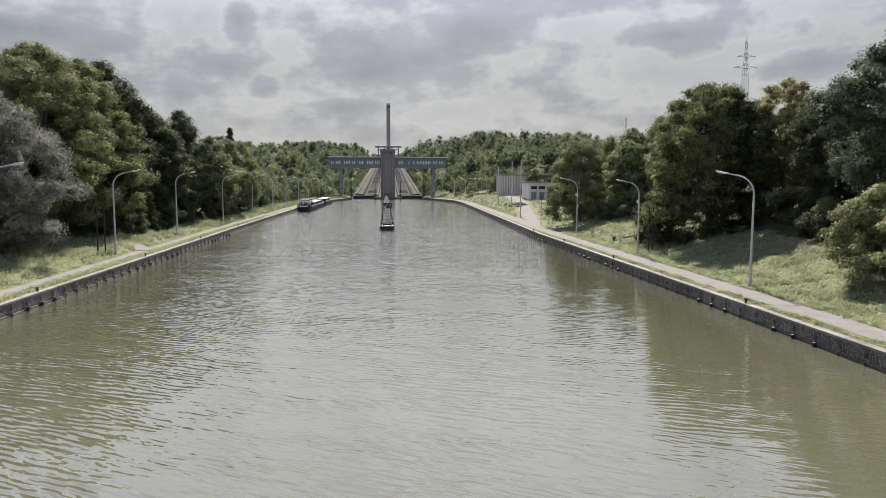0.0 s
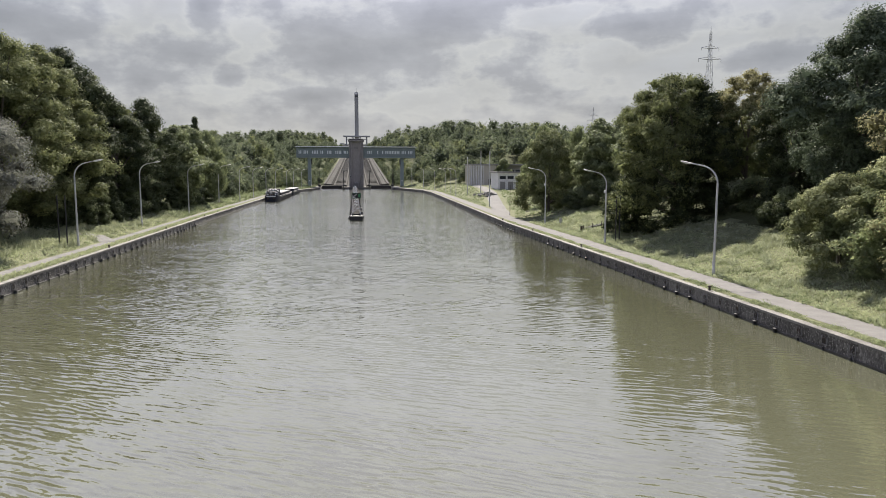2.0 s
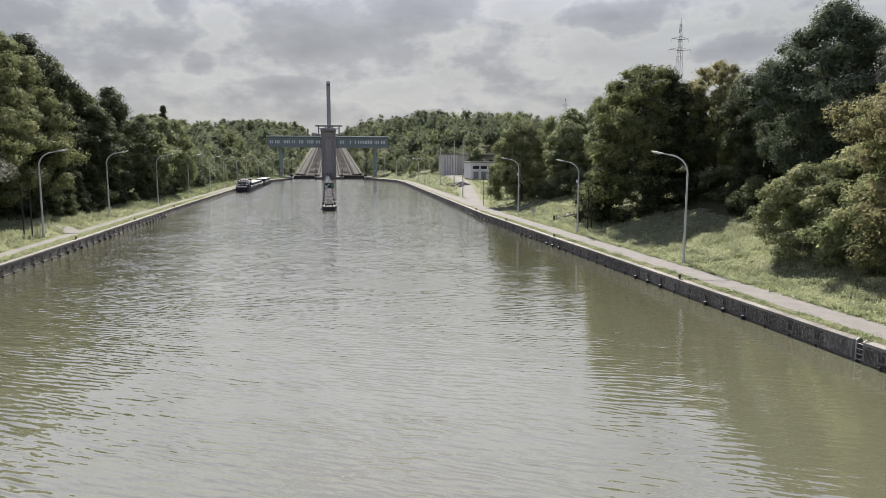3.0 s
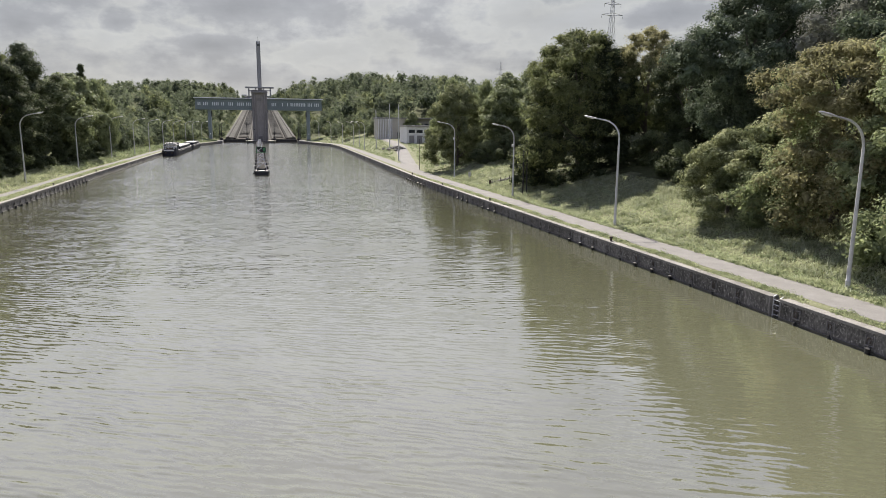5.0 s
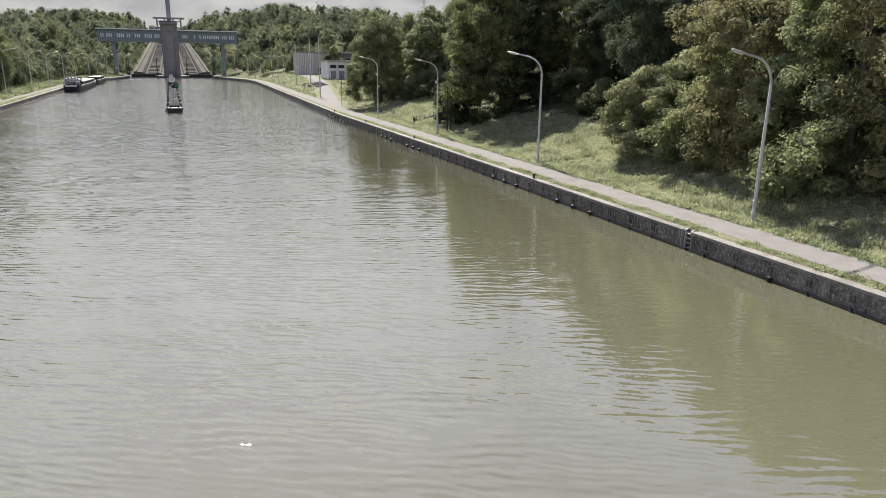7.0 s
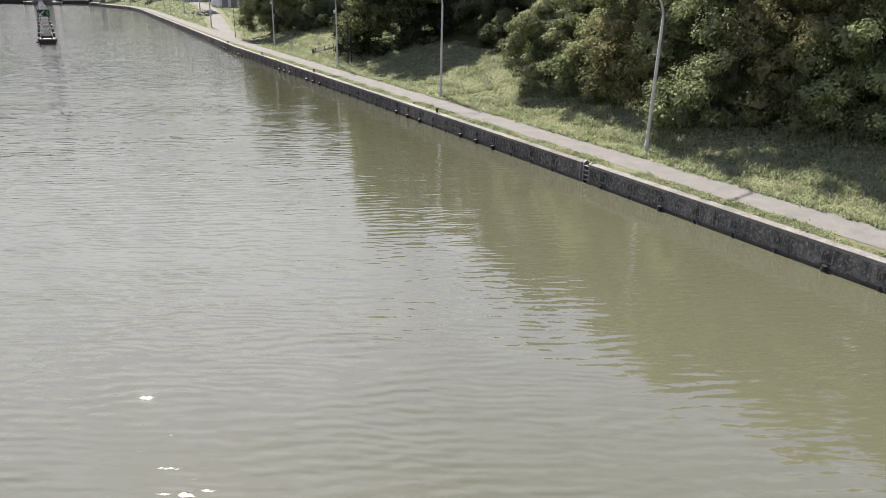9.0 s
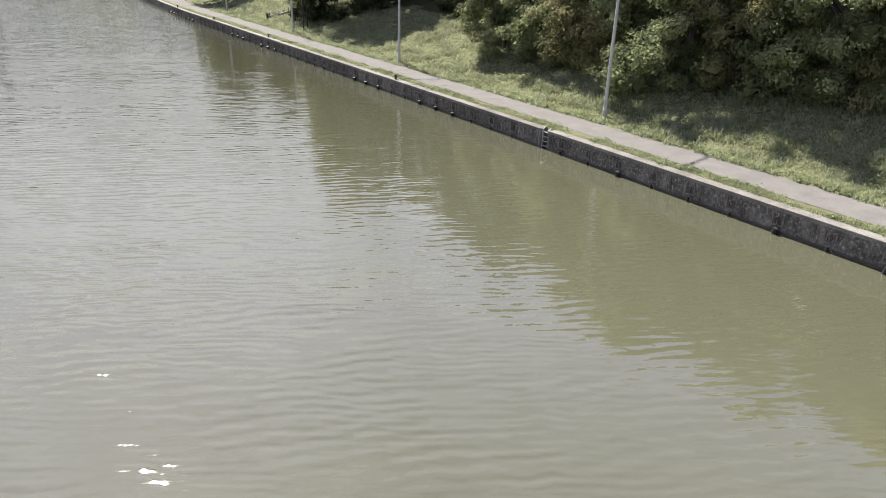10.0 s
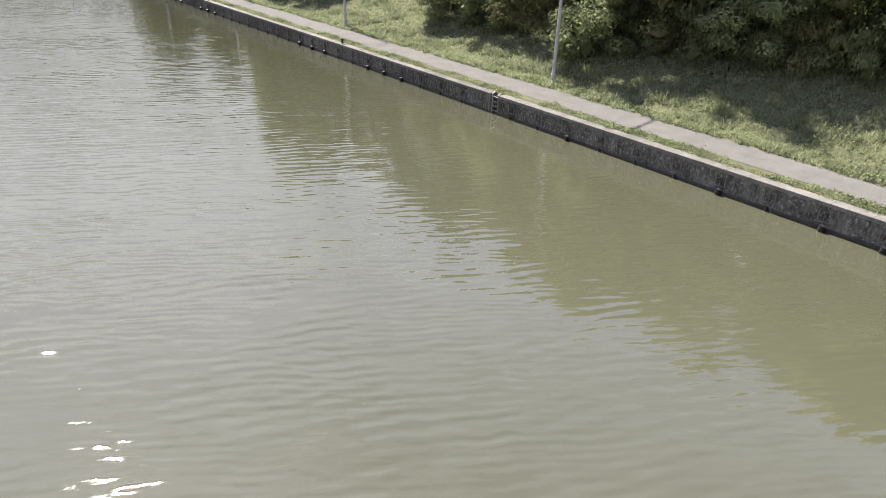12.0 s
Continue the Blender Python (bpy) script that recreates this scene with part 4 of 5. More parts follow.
def jetty():
    th = empty("guide_jetty", pose(0.0, 151, 0), "white steel guide jetty on dark pontoons in mid-canal", "jetty")
    hull = bmesh.new()
    box(hull, -1.35, 1.35, 0.0, 5.0, -0.6, 0.95, bevel=0.18)
    part("pontoon", hull, M_BLACK, th)
    part("walkway", boxed(-0.7, 0.7, 3.0, 246, 1.0, 1.25), M_CHANNEL, th)
    part("beam", boxed(-1.1, -0.8, 4.0, 250, 0.55, 1.0), M_CHANNEL, th)
    part("beam", boxed(0.8, 1.1, 4.0, 250, 0.55, 1.0), M_CHANNEL, th)
    fr = bmesh.new()
    tube(fr, [(-1.15, 0, -1.0), (-1.0, 0, 1.2), (-0.45, 0, 2.5), (0.45, 0, 2.5), (1.0, 0, 1.2), (1.15, 0, -1.0)], 0.09, 6)
    tube(fr, [(-0.95, 0, 1.3), (0.4, 0, 2.45)], 0.09, 5)
    frame_me = mesh_of("frame", fr, M_WHITE)
    br = bmesh.new()
    tube(br, [(1.0, 0.3, 1.1), (0.25, 3.2, 2.3)], 0.05, 5)
    tube(br, [(0.95, 0, 1.7), (0.95, 8.0, 1.7)], 0.05, 4)
    brace_me = mesh_of("brace", br, M_RUST)
    fender_me = mesh_of("fender", tubed([(1.2, -0.35, 0.5), (1.62, -0.35, 0.5)], [0.5, 0.42], 10), M_BLACK)
    flip = 1
    for k in range(15):
        for nm, me in (("frame", frame_me), ("brace", brace_me), ("brace", brace_me), ("fender", fender_me), ("fender", fender_me)):
            ob = new(nm, me)
            ob.parent = th
            ob.location = (0, 4.5 + 16.4 * k, 0)
            if ob.name.startswith(("brace", "fender")):
                flip = -flip
                ob.scale.x = flip
    for s in (-1, 1):
        part("bollard", tubed([(s * 0.8, 1.2, 0.9), (s * 0.8, 1.2, 1.6)], [0.16, 0.12], 8), M_BLACK, th)
    part("side_boom", boxed(-1.9, -1.3, 0.8, 1.0, 0.2, 0.5), M_BLACK, th)


jetty()


def arrow_sign():
    th = empty("arrow_sign", pose(0.15, 190, 1.25), "black sign board with a green arrow above the jetty", "sign")
    part("board", boxed(-1.2, 1.2, 0, 0.15, 2.1, 3.5, bevel=0.03), M_BLACK, th)
    part("border", boxed(-1.27, 1.27, 0.02, 0.1, 2.03, 3.57), M_GREEN, th)
    bm = bmesh.new()
    tube(bm, [(0.15, -0.02, 3.3), (-0.95, -0.02, 2.3)], 0.09, 5)
    tube(bm, [(-0.95, -0.02, 2.95), (-0.98, -0.02, 2.27), (-0.3, -0.02, 2.27)], 0.09, 5)
    part("arrow", bm, M_WHITE, th, "pale green-white arrow")
    part("lamp_mark", boxed(0.5, 1.0, -0.04, 0.0, 2.4, 3.2), M_GREEN, th)
    for s in (-1, 1):
        part("post", boxed(s * 0.8 - 0.06, s * 0.8 + 0.06, 0.02, 0.14, 0, 2.1), M_RUST, th)


arrow_sign()

# ---- moored barges ----


def barge(x, y, w, length, laden, label):
    th = empty("barge", pose(x, y, 0), label, "barge", "barges moored by the quay")
    hull = bmesh.new()
    rings = []
    for t, ww, top in ((0, 0.62, 2.3), (0.02, 0.85, 2.2), (0.07, 1.0, 1.9), (0.93, 1.0, 1.8), (1.0, 0.8, 2.2)):
        h = w / 2 * ww
        rings.append([hull.verts.new((sx * h * k, t * length, z)) for sx, k, z in ((-1, 0.9, -0.6), (-1, 1, 0.6), (-1, 1, top), (1, 1, top), (1, 1, 0.6), (1, 0.9, -0.6))])
    for a, b in zip(rings, rings[1:]):
        for k in range(6):
            hull.faces.new((a[k], a[(k + 1) % 6], b[(k + 1) % 6], b[k]))
    hull.faces.new(rings[0])
    hull.faces.new(list(reversed(rings[-1])))
    part("hull", hull, M_HULL, th)
    part("rubbing_strake", boxed(-w / 2 - 0.06, w / 2 + 0.06, 0.07 * length, 0.93 * length, 1.35, 1.55), M_BLACK, th)
    part("coaming", boxed(-w / 2 + 0.5, w / 2 - 0.5, 0.26 * length, 0.93 * length, 1.8, 2.6, bevel=0.05), M_HULL, th)
    n = 9
    for k in range(n):
        a = 0.265 * length + 0.66 * length * k / n
        bm = boxed(-w / 2 + 0.45, w / 2 - 0.45, a, a + 0.66 * length / n - 0.15, 2.6, 2.85, bevel=0.08)
        part("hatch_cover", bm, M_HATCH, th)
    if laden:
        house = part("deckhouse", boxed(-w / 2 + 0.7, w / 2 - 0.7, 0.05 * length, 0.16 * length, 1.8, 3.3, bevel=0.12), M_HULL, th)
        part("house_roof", boxed(-w / 2 + 0.5, w / 2 - 0.5, 0.045 * length, 0.165 * length, 3.3, 3.5, bevel=0.05), M_BLACK, house)
        for k in range(4):
            part("porthole", boxed(-1.6 + 0.9 * k, -1.1 + 0.9 * k, 0.05 * length - 0.04, 0.05 * length, 2.3, 2.8), M_PANE, house)
        wh = part("wheelhouse", boxed(-1.9, 1.9, 0.17 * length, 0.23 * length, 1.8, 4.1, bevel=0.25), M_HULL, th, "dark wheelhouse")
        part("window", boxed(-1.7, 1.7, 0.17 * length - 0.03, 0.17 * length, 3.1, 3.8), M_PANE, wh)
        part("wheelhouse_roof", boxed(-2.3, 2.3, 0.165 * length, 0.235 * length, 4.1, 4.3, bevel=0.08), M_BLACK, wh)
        for z in (2.75, 3.2):
            part("bow_rail", tubed([(-w * 0.42, 3.5, z), (-w * 0.3, 0.4, z), (w * 0.3, 0.4, z), (w * 0.42, 3.5, z)], 0.045, 5), M_WHITE, th, "white bow rail")
        cover = bmesh.new()
        for k in range(7):
            a0 = math.pi * k / 6
            tube(cover, [(-w * 0.36 * math.cos(a0), 3.9, 3.5 + 0.55 * math.sin(a0)), (-w * 0.36 * math.cos(a0), 8.6, 3.5 + 0.55 * math.sin(a0))], 0.28, 6)
        part("deck_awning", cover, M_TARP, th, "pale grey rounded awning over the foredeck")
        part("bow_band", boxed(-w / 2 * 0.63, w / 2 * 0.63, -0.03, 0.1, 1.7, 2.15), M_WHITE, th, "pale marking on the bow")
        part("windlass", tubed([(-0.9, 1.2, 2.5), (0.9, 1.2, 2.5)], 0.25, 8), M_RUST, th)
        for s in (-1, 1):
            part("railing", tubed([(s * w * 0.3, 0.4, 2.2), (s * w * 0.3, 0.4, 3.2), (s * w * 0.42, 3.5, 3.1), (s * w * 0.42, 3.5, 2.0)], 0.05, 5), M_WHITE, th)
            part("anchor", boxed(s * 1.0 - 0.25, s * 1.0 + 0.25, -0.12, 0.05, 0.9, 1.5), M_RUST, th)
        part("mast", tubed([(0, 0.5, 2.2), (0, 0.5, 4.2)], 0.06, 6), M_WHITE, th)


barge(-29.2, 244, 5.1, 56, 1, "dark navy cargo barge with pale hatches and wheelhouse")
barge(-29.2, 303, 5.1, 38, 0, "dark cargo barge with grey hatch covers")

# ---- buildings beside the road ----


def workshop():
    th = empty("workshop", pose(54.5, 326, height(62, 326) - 0.3), "flat-roofed beige ribbed workshop building", "building")
    part("wall", boxed(0, 13, 0, 12, 0, 9.6), M_BEIGE, th)
    part("roof", boxed(-0.4, 26, -0.5, 12.4, 9.6, 10.2, bevel=0.05), M_GREYBLOCK, th)
    for k in range(9):
        part("rib", boxed(0.1 + 0.8 * k, 0.45 + 0.8 * k, -0.6, 0, 0, 9.5), M_WHITE, th, "pale vertical facade rib")
    part("wall", boxed(13, 26, 1.5, 12, 0, 9.6), M_GREYBLOCK, th, "grey recessed wall")
    for k in range(4):
        w = part("window", boxed(14 + 3 * k, 16.2 + 3 * k, 1.38, 1.5, 4.2, 7.4), M_GLASS, th)
        part("sill", boxed(13.9 + 3 * k, 16.3 + 3 * k, 1.25, 1.5, 4.0, 4.2), M_CONCRETE, w)
    part("door", boxed(9.4, 11.6, -0.1, 0.02, 0, 3.2), M_GLASS, th)


def white_hall():
    th = empty("white_hall", pose(50.5, 262, height(55, 262) - 0.2), "low white painted hall with dark openings", "building")
    part("wall", boxed(4.5, 15, 0, 14, 0, 6.8), M_WHITE, th)
    part("roof", boxed(4.0, 15.5, -0.6, 14.5, 6.8, 7.3, bevel=0.05), M_GREYBLOCK, th)
    for k in range(3):
        part("door", boxed(5.4 + 3.1 * k, 7.4 + 3.1 * k, -0.1, 0.02, 0, 3.4), M_GREYBLOCK, th)
        part("window", boxed(5.2 + 3.1 * k, 7.6 + 3.1 * k, -0.1, 0.02, 4.4, 5.6), M_GLASS, th)


workshop()
white_hall()


def rubble():
    th = empty("rubble_heap", pose(46, 236, height(46, 236)), "heap of grey rubble beside the road", "rubble")
    random.seed(8)
    bm = bmesh.new()
    for k in range(60):
        x, y = random.gauss(0, 2.2), random.gauss(0, 3)
        r = random.uniform(0.25, 0.7)
        mm = pose(x, y, max(0, 1.1 - 0.3 * math.hypot(x, y * 0.6)), random.uniform(0, 90), random.uniform(0, 90), 0)
        bmesh.ops.create_cube(bm, size=r, matrix=mm)
    tagged(part("stones", bm, M_STONE, th), kind="stuff")


rubble()


def pylon(x, y, z0, tall, arms, label):
    th = empty("power_pylon", pose(x, y, z0), label, "pylon")
    bm = bmesh.new()
    half = lambda t: 4.2 * (1 - t) ** 1.3 + 0.45
    n = 12
    for k in range(n):
        a, b = k / n, (k + 1) / n
        for sx, sy, ex, ey in ((-1, -1, 1, -1), (1, -1, 1, 1), (1, 1, -1, 1), (-1, 1, -1, -1)):
            p, q = half(a), half(b)
            tube(bm, [(sx * p, sy * p, a * tall), (sx * q, sy * q, b * tall)], 0.11, 4)
            tube(bm, [(sx * p, sy * p, a * tall), (ex * q, ey * q, b * tall)], 0.055, 4)
            tube(bm, [(ex * p, ey * p, a * tall), (sx * q, sy * q, b * tall)], 0.055, 4)
    part("lattice", bm, M_GALV, th)
    for z, w in arms:
        ab = bmesh.new()
        for s in (-1, 1):
            tube(ab, [(0, -0.5, z), (s * w, 0, z + 0.5)], 0.13, 4)
            tube(ab, [(0, 0.5, z), (s * w, 0, z + 0.5)], 0.13, 4)
            tube(ab, [(0, 0, z + 1.8), (s * w, 0, z + 0.5)], 0.13, 4)
            tube(ab, [(s * w, 0, z + 0.5), (s * w, 0, z - 1.4)], 0.12, 4)
        part("cross_arm", ab, M_GALV, th)
    part("peak", tubed([(0, 0, tall), (0, 0, tall + 3.5)], [0.3, 0.08], 4), M_GALV, th)


pylon(214, 400, 20, 74, ((64.5, 5.6), (58, 7.2)), "grey steel lattice power pylon behind the trees")
pylon(341, 960, 40, 60, ((50, 6.5), (43, 8.5)), "distant grey lattice power pylon on the skyline")

# ---- trees ----


def leaf_cloud(rng, centres, radii, per, size, flat=0.66, droop=0.0, aspect=0.48, inner=0.55, simple=False, core=0):
    """Vertices and faces of many small folded leaves lying on the outer half of each clump."""
    centres, radii = np.asarray(centres, float), np.asarray(radii, float)
    idx = np.repeat(np.arange(len(centres)), per)
    n = len(idx)
    u = rng.normal(size=(n, 3))
    u /= np.linalg.norm(u, axis=1)[:, None]
    rad = radii[idx] * (inner + (1.07 - inner) * rng.random(n) ** 0.6)
    p = centres[idx] + u * rad[:, None] * np.array((1, 1, flat))
    p[:, 2] -= droop * rng.random(n) ** 2
    nrm = u * 0.9 + rng.normal(size=(n, 3)) * 0.28 + np.array((0, 0, 0.4))
    nrm /= np.linalg.norm(nrm, axis=1)[:, None]
    ax = np.cross(nrm, rng.normal(size=(n, 3)))
    if droop:
        ax = ax * 0.3 + np.array((0, 0, -1.0))
    ax /= np.linalg.norm(ax, axis=1)[:, None] + 1e-9
    side = np.cross(ax, nrm)
    s = (size if size > 0 else -size * radii[idx]) * (0.6 + 0.8 * rng.random(n))
    s = s[:, None]
    if core:
        # sparse large leaves, added unseen in each clump's heart to block light
        ci = np.repeat(np.arange(len(centres)), core)
        k = len(ci)
        cu, cn, ca = (rng.normal(size=(k, 3)) for _ in range(3))
        cu /= np.linalg.norm(cu, axis=1)[:, None]
        cn = cn * 0.6 + cu
        cn /= np.linalg.norm(cn, axis=1)[:, None]
        ca = np.cross(cn, ca)
        ca /= np.linalg.norm(ca, axis=1)[:, None] + 1e-9
        p = np.concatenate((p, centres[ci] + cu * (radii[ci] * 0.5 * rng.random(k) ** 0.5)[:, None] * np.array((1, 1, flat))))
        nrm, ax, side = np.concatenate((nrm, cn)), np.concatenate((ax, ca)), np.concatenate((side, np.cross(ca, cn)))
        s = np.concatenate((s, (radii[ci] * (0.55 + 0.35 * rng.random(k)))[:, None]))
    base, tip = p - ax * s * 0.5, p + ax * s * 0.5 - nrm * s * 0.12
    l = p + side * s * aspect * 0.5 - nrm * s * 0.1
    r = p - side * s * aspect * 0.5 - nrm * s * 0.1
    if simple:
        return np.stack((base + side * s * aspect * 0.5, base - side * s * aspect * 0.5, tip), axis=1).reshape(-1, 3)
    return np.stack((base, l, tip, r), axis=1).reshape(-1, 3)


def quads_mesh(name, v, mat, corners=4):
    me = bpy.data.meshes.new(name)
    n = len(v) // corners
    me.vertices.add(len(v))
    me.vertices.foreach_set("co", v.astype(np.float32).ravel())
    me.loops.add(len(v))
    me.loops.foreach_set("vertex_index", np.arange(len(v), dtype=np.int32))
    me.polygons.add(n)
    me.polygons.foreach_set("loop_start", np.arange(0, len(v), corners, dtype=np.int32))
    me.update(calc_edges=True)
    me.materials.append(mat)
    return me


PROFILES = {
    "dome": ((0.0, 0.62), (0.12, 0.9), (0.4, 1.0), (0.7, 0.82), (0.9, 0.48), (1.0, 0.12)),
    "skirt": ((0.0, 0.95), (0.25, 1.0), (0.6, 0.96), (0.85, 0.76), (0.95, 0.5), (1.0, 0.2)),
    "tall": ((0.0, 0.4), (0.2, 0.8), (0.5, 1.0), (0.8, 0.7), (1.0, 0.12)),
    "shrub": ((0.0, 0.9), (0.35, 1.0), (0.7, 0.75), (1.0, 0.2)),
    "spindle": ((0.0, 0.5), (0.3, 1.0), (0.7, 0.75), (1.0, 0.1)),
    "cone": ((0.0, 1.0), (0.3, 0.8), (0.7, 0.42), (1.0, 0.05)),
}


def profile(kind, t):
    pts = PROFILES[kind]
    for (a, ra), (b, rb) in zip(pts, pts[1:]):
        if t <= b:
            return ra + (rb - ra) * (t - a) / (b - a)
    return pts[-1][1]


def tree_thing(seed, kind, tall, radius, low, clumps, clump_r, per, size, mat, label, category="tree", droop=0.0, trunk_r=0.3, second=None, lumpy=0.25, name="tree"):
    """A tapered trunk with limbs, and a crown of clumps of single leaves; low is the height where leaves begin."""
    rng = np.random.default_rng(seed)
    th = empty(name, pose(0, 0, 0), label, category)
    cs, rs = [], []
    k = 0
    while len(cs) < clumps and k < clumps * 20:
        k += 1
        t = rng.random()
        R = profile(kind, t)
        if rng.random() > R + 0.12:
            continue
        ang = rng.random() * 2 * math.pi
        wob = 1 + lumpy * noise.noise(Vector((math.cos(ang) * 1.3 + seed, math.sin(ang) * 1.3, t * 3.0))) * 1.6
        rr = radius * R * wob * math.sqrt(0.22 + 0.78 * rng.random())
        cr = clump_r * (0.65 + 0.7 * rng.random())
        z = low + cr * 0.5 + t * (tall - low - cr)
        rr = max(0.0, rr - cr * 0.55)
        cs.append((rr * math.cos(ang), rr * math.sin(ang), z))
        rs.append(cr)
    bm = bmesh.new()
    lean = [(0, 0, -0.3)] + [(0.25 * noise.noise(Vector((seed, q, 0))), 0.25 * noise.noise(Vector((seed, q, 5))), tall * 0.8 * q / 6) for q in range(1, 7)]
    tube(bm, lean, [trunk_r * 1.25] + [trunk_r * (1 - 0.145 * q) for q in range(1, 7)], 8)
    for q in range(min(16, len(cs))):
        c = Vector(cs[(q * 7) % len(cs)])
        z0 = max(low * 0.6, c.z * 0.55)
        start = Vector((0, 0, min(z0, tall * 0.7)))
        mid = start.lerp(c, 0.5) + Vector((0, 0, 0.25 * (c - start).length * (0.4 if not droop else 1.0)))
        tube(bm, [start, mid, c], [trunk_r * 0.36, trunk_r * 0.2, trunk_r * 0.05], 5)
    part("trunk", bm, M_BARK, th)
    v = leaf_cloud(rng, cs, rs, per, size, droop=droop, core=36)
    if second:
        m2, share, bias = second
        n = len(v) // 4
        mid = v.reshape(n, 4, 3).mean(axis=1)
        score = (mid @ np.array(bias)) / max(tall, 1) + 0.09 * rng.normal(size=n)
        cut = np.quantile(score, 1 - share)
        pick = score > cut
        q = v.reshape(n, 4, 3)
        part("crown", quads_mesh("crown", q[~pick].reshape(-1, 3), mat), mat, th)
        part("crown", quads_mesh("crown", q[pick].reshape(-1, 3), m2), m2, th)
    else:
        part("crown", quads_mesh("crown", v, mat), mat, th)
    return th


def thicket_thing(seed):
    """A long tangled edge of the wood: clumps of mixed leaves down to the grass."""
    rng = np.random.default_rng(seed)
    th = empty("thicket", pose(0, 0, 0), "tangled leafy thicket at the edge of the wood", "thicket")
    lots = {0: ([], []), 1: ([], []), 2: ([], [])}
    bm = bmesh.new()
    for k in range(120):
        x, y = rng.normal() * 1.3, (rng.random() - 0.5) * 9.5
        top = 5.5 - 0.35 * abs(x) + 1.2 * noise.noise(Vector((x * 0.4, y * 0.4, seed)))
        z = 0.35 + top * rng.random() ** 1.2
        x = x - (1.0 - z / 6.0) * 1.0 + 0.35 * z
        r = 0.5 + 0.6 * rng.random()
        pick = 0 if rng.random() < 0.5 else (1 if noise.noise(Vector((y * 0.3, z * 0.4, 9.1))) > -0.05 else 2)
        lots[pick][0].append((x, y, z))
        lots[pick][1].append(r)
        if k % 6 == 0:
            tube(bm, [(x * 0.3 + 0.8, y * 0.9, -0.3), (x * 0.6 + 0.4, y, z * 0.6), (x, y, z)], [0.07, 0.05, 0.02], 5)
    part("stems", bm, M_BARK, th)
    for k, mat in ((0, L_RIM), (1, L_OLIVE), (2, L_GOLD)):
        me = quads_mesh("foliage", leaf_cloud(rng, lots[k][0], lots[k][1], 210, 0.23, droop=0.15, core=24), mat)
        part("foliage", me, mat, th)
    return th


PLACED = set()


def plant(proto, x, y, scale=1.0, turn=0.0, sink=0.1, wide=None, label=""):
    s = (wide or scale, wide or scale, scale)
    m = pose(x, y, height(x, y) - sink, 0, 0, turn) @ Matrix.Diagonal((*s, 1))
    if proto.name not in PLACED:
        PLACED.add(proto.name)
        proto.matrix_world = m
        ob = proto
    else:
        ob = copy_thing(proto, m)
    return tagged(ob, label)


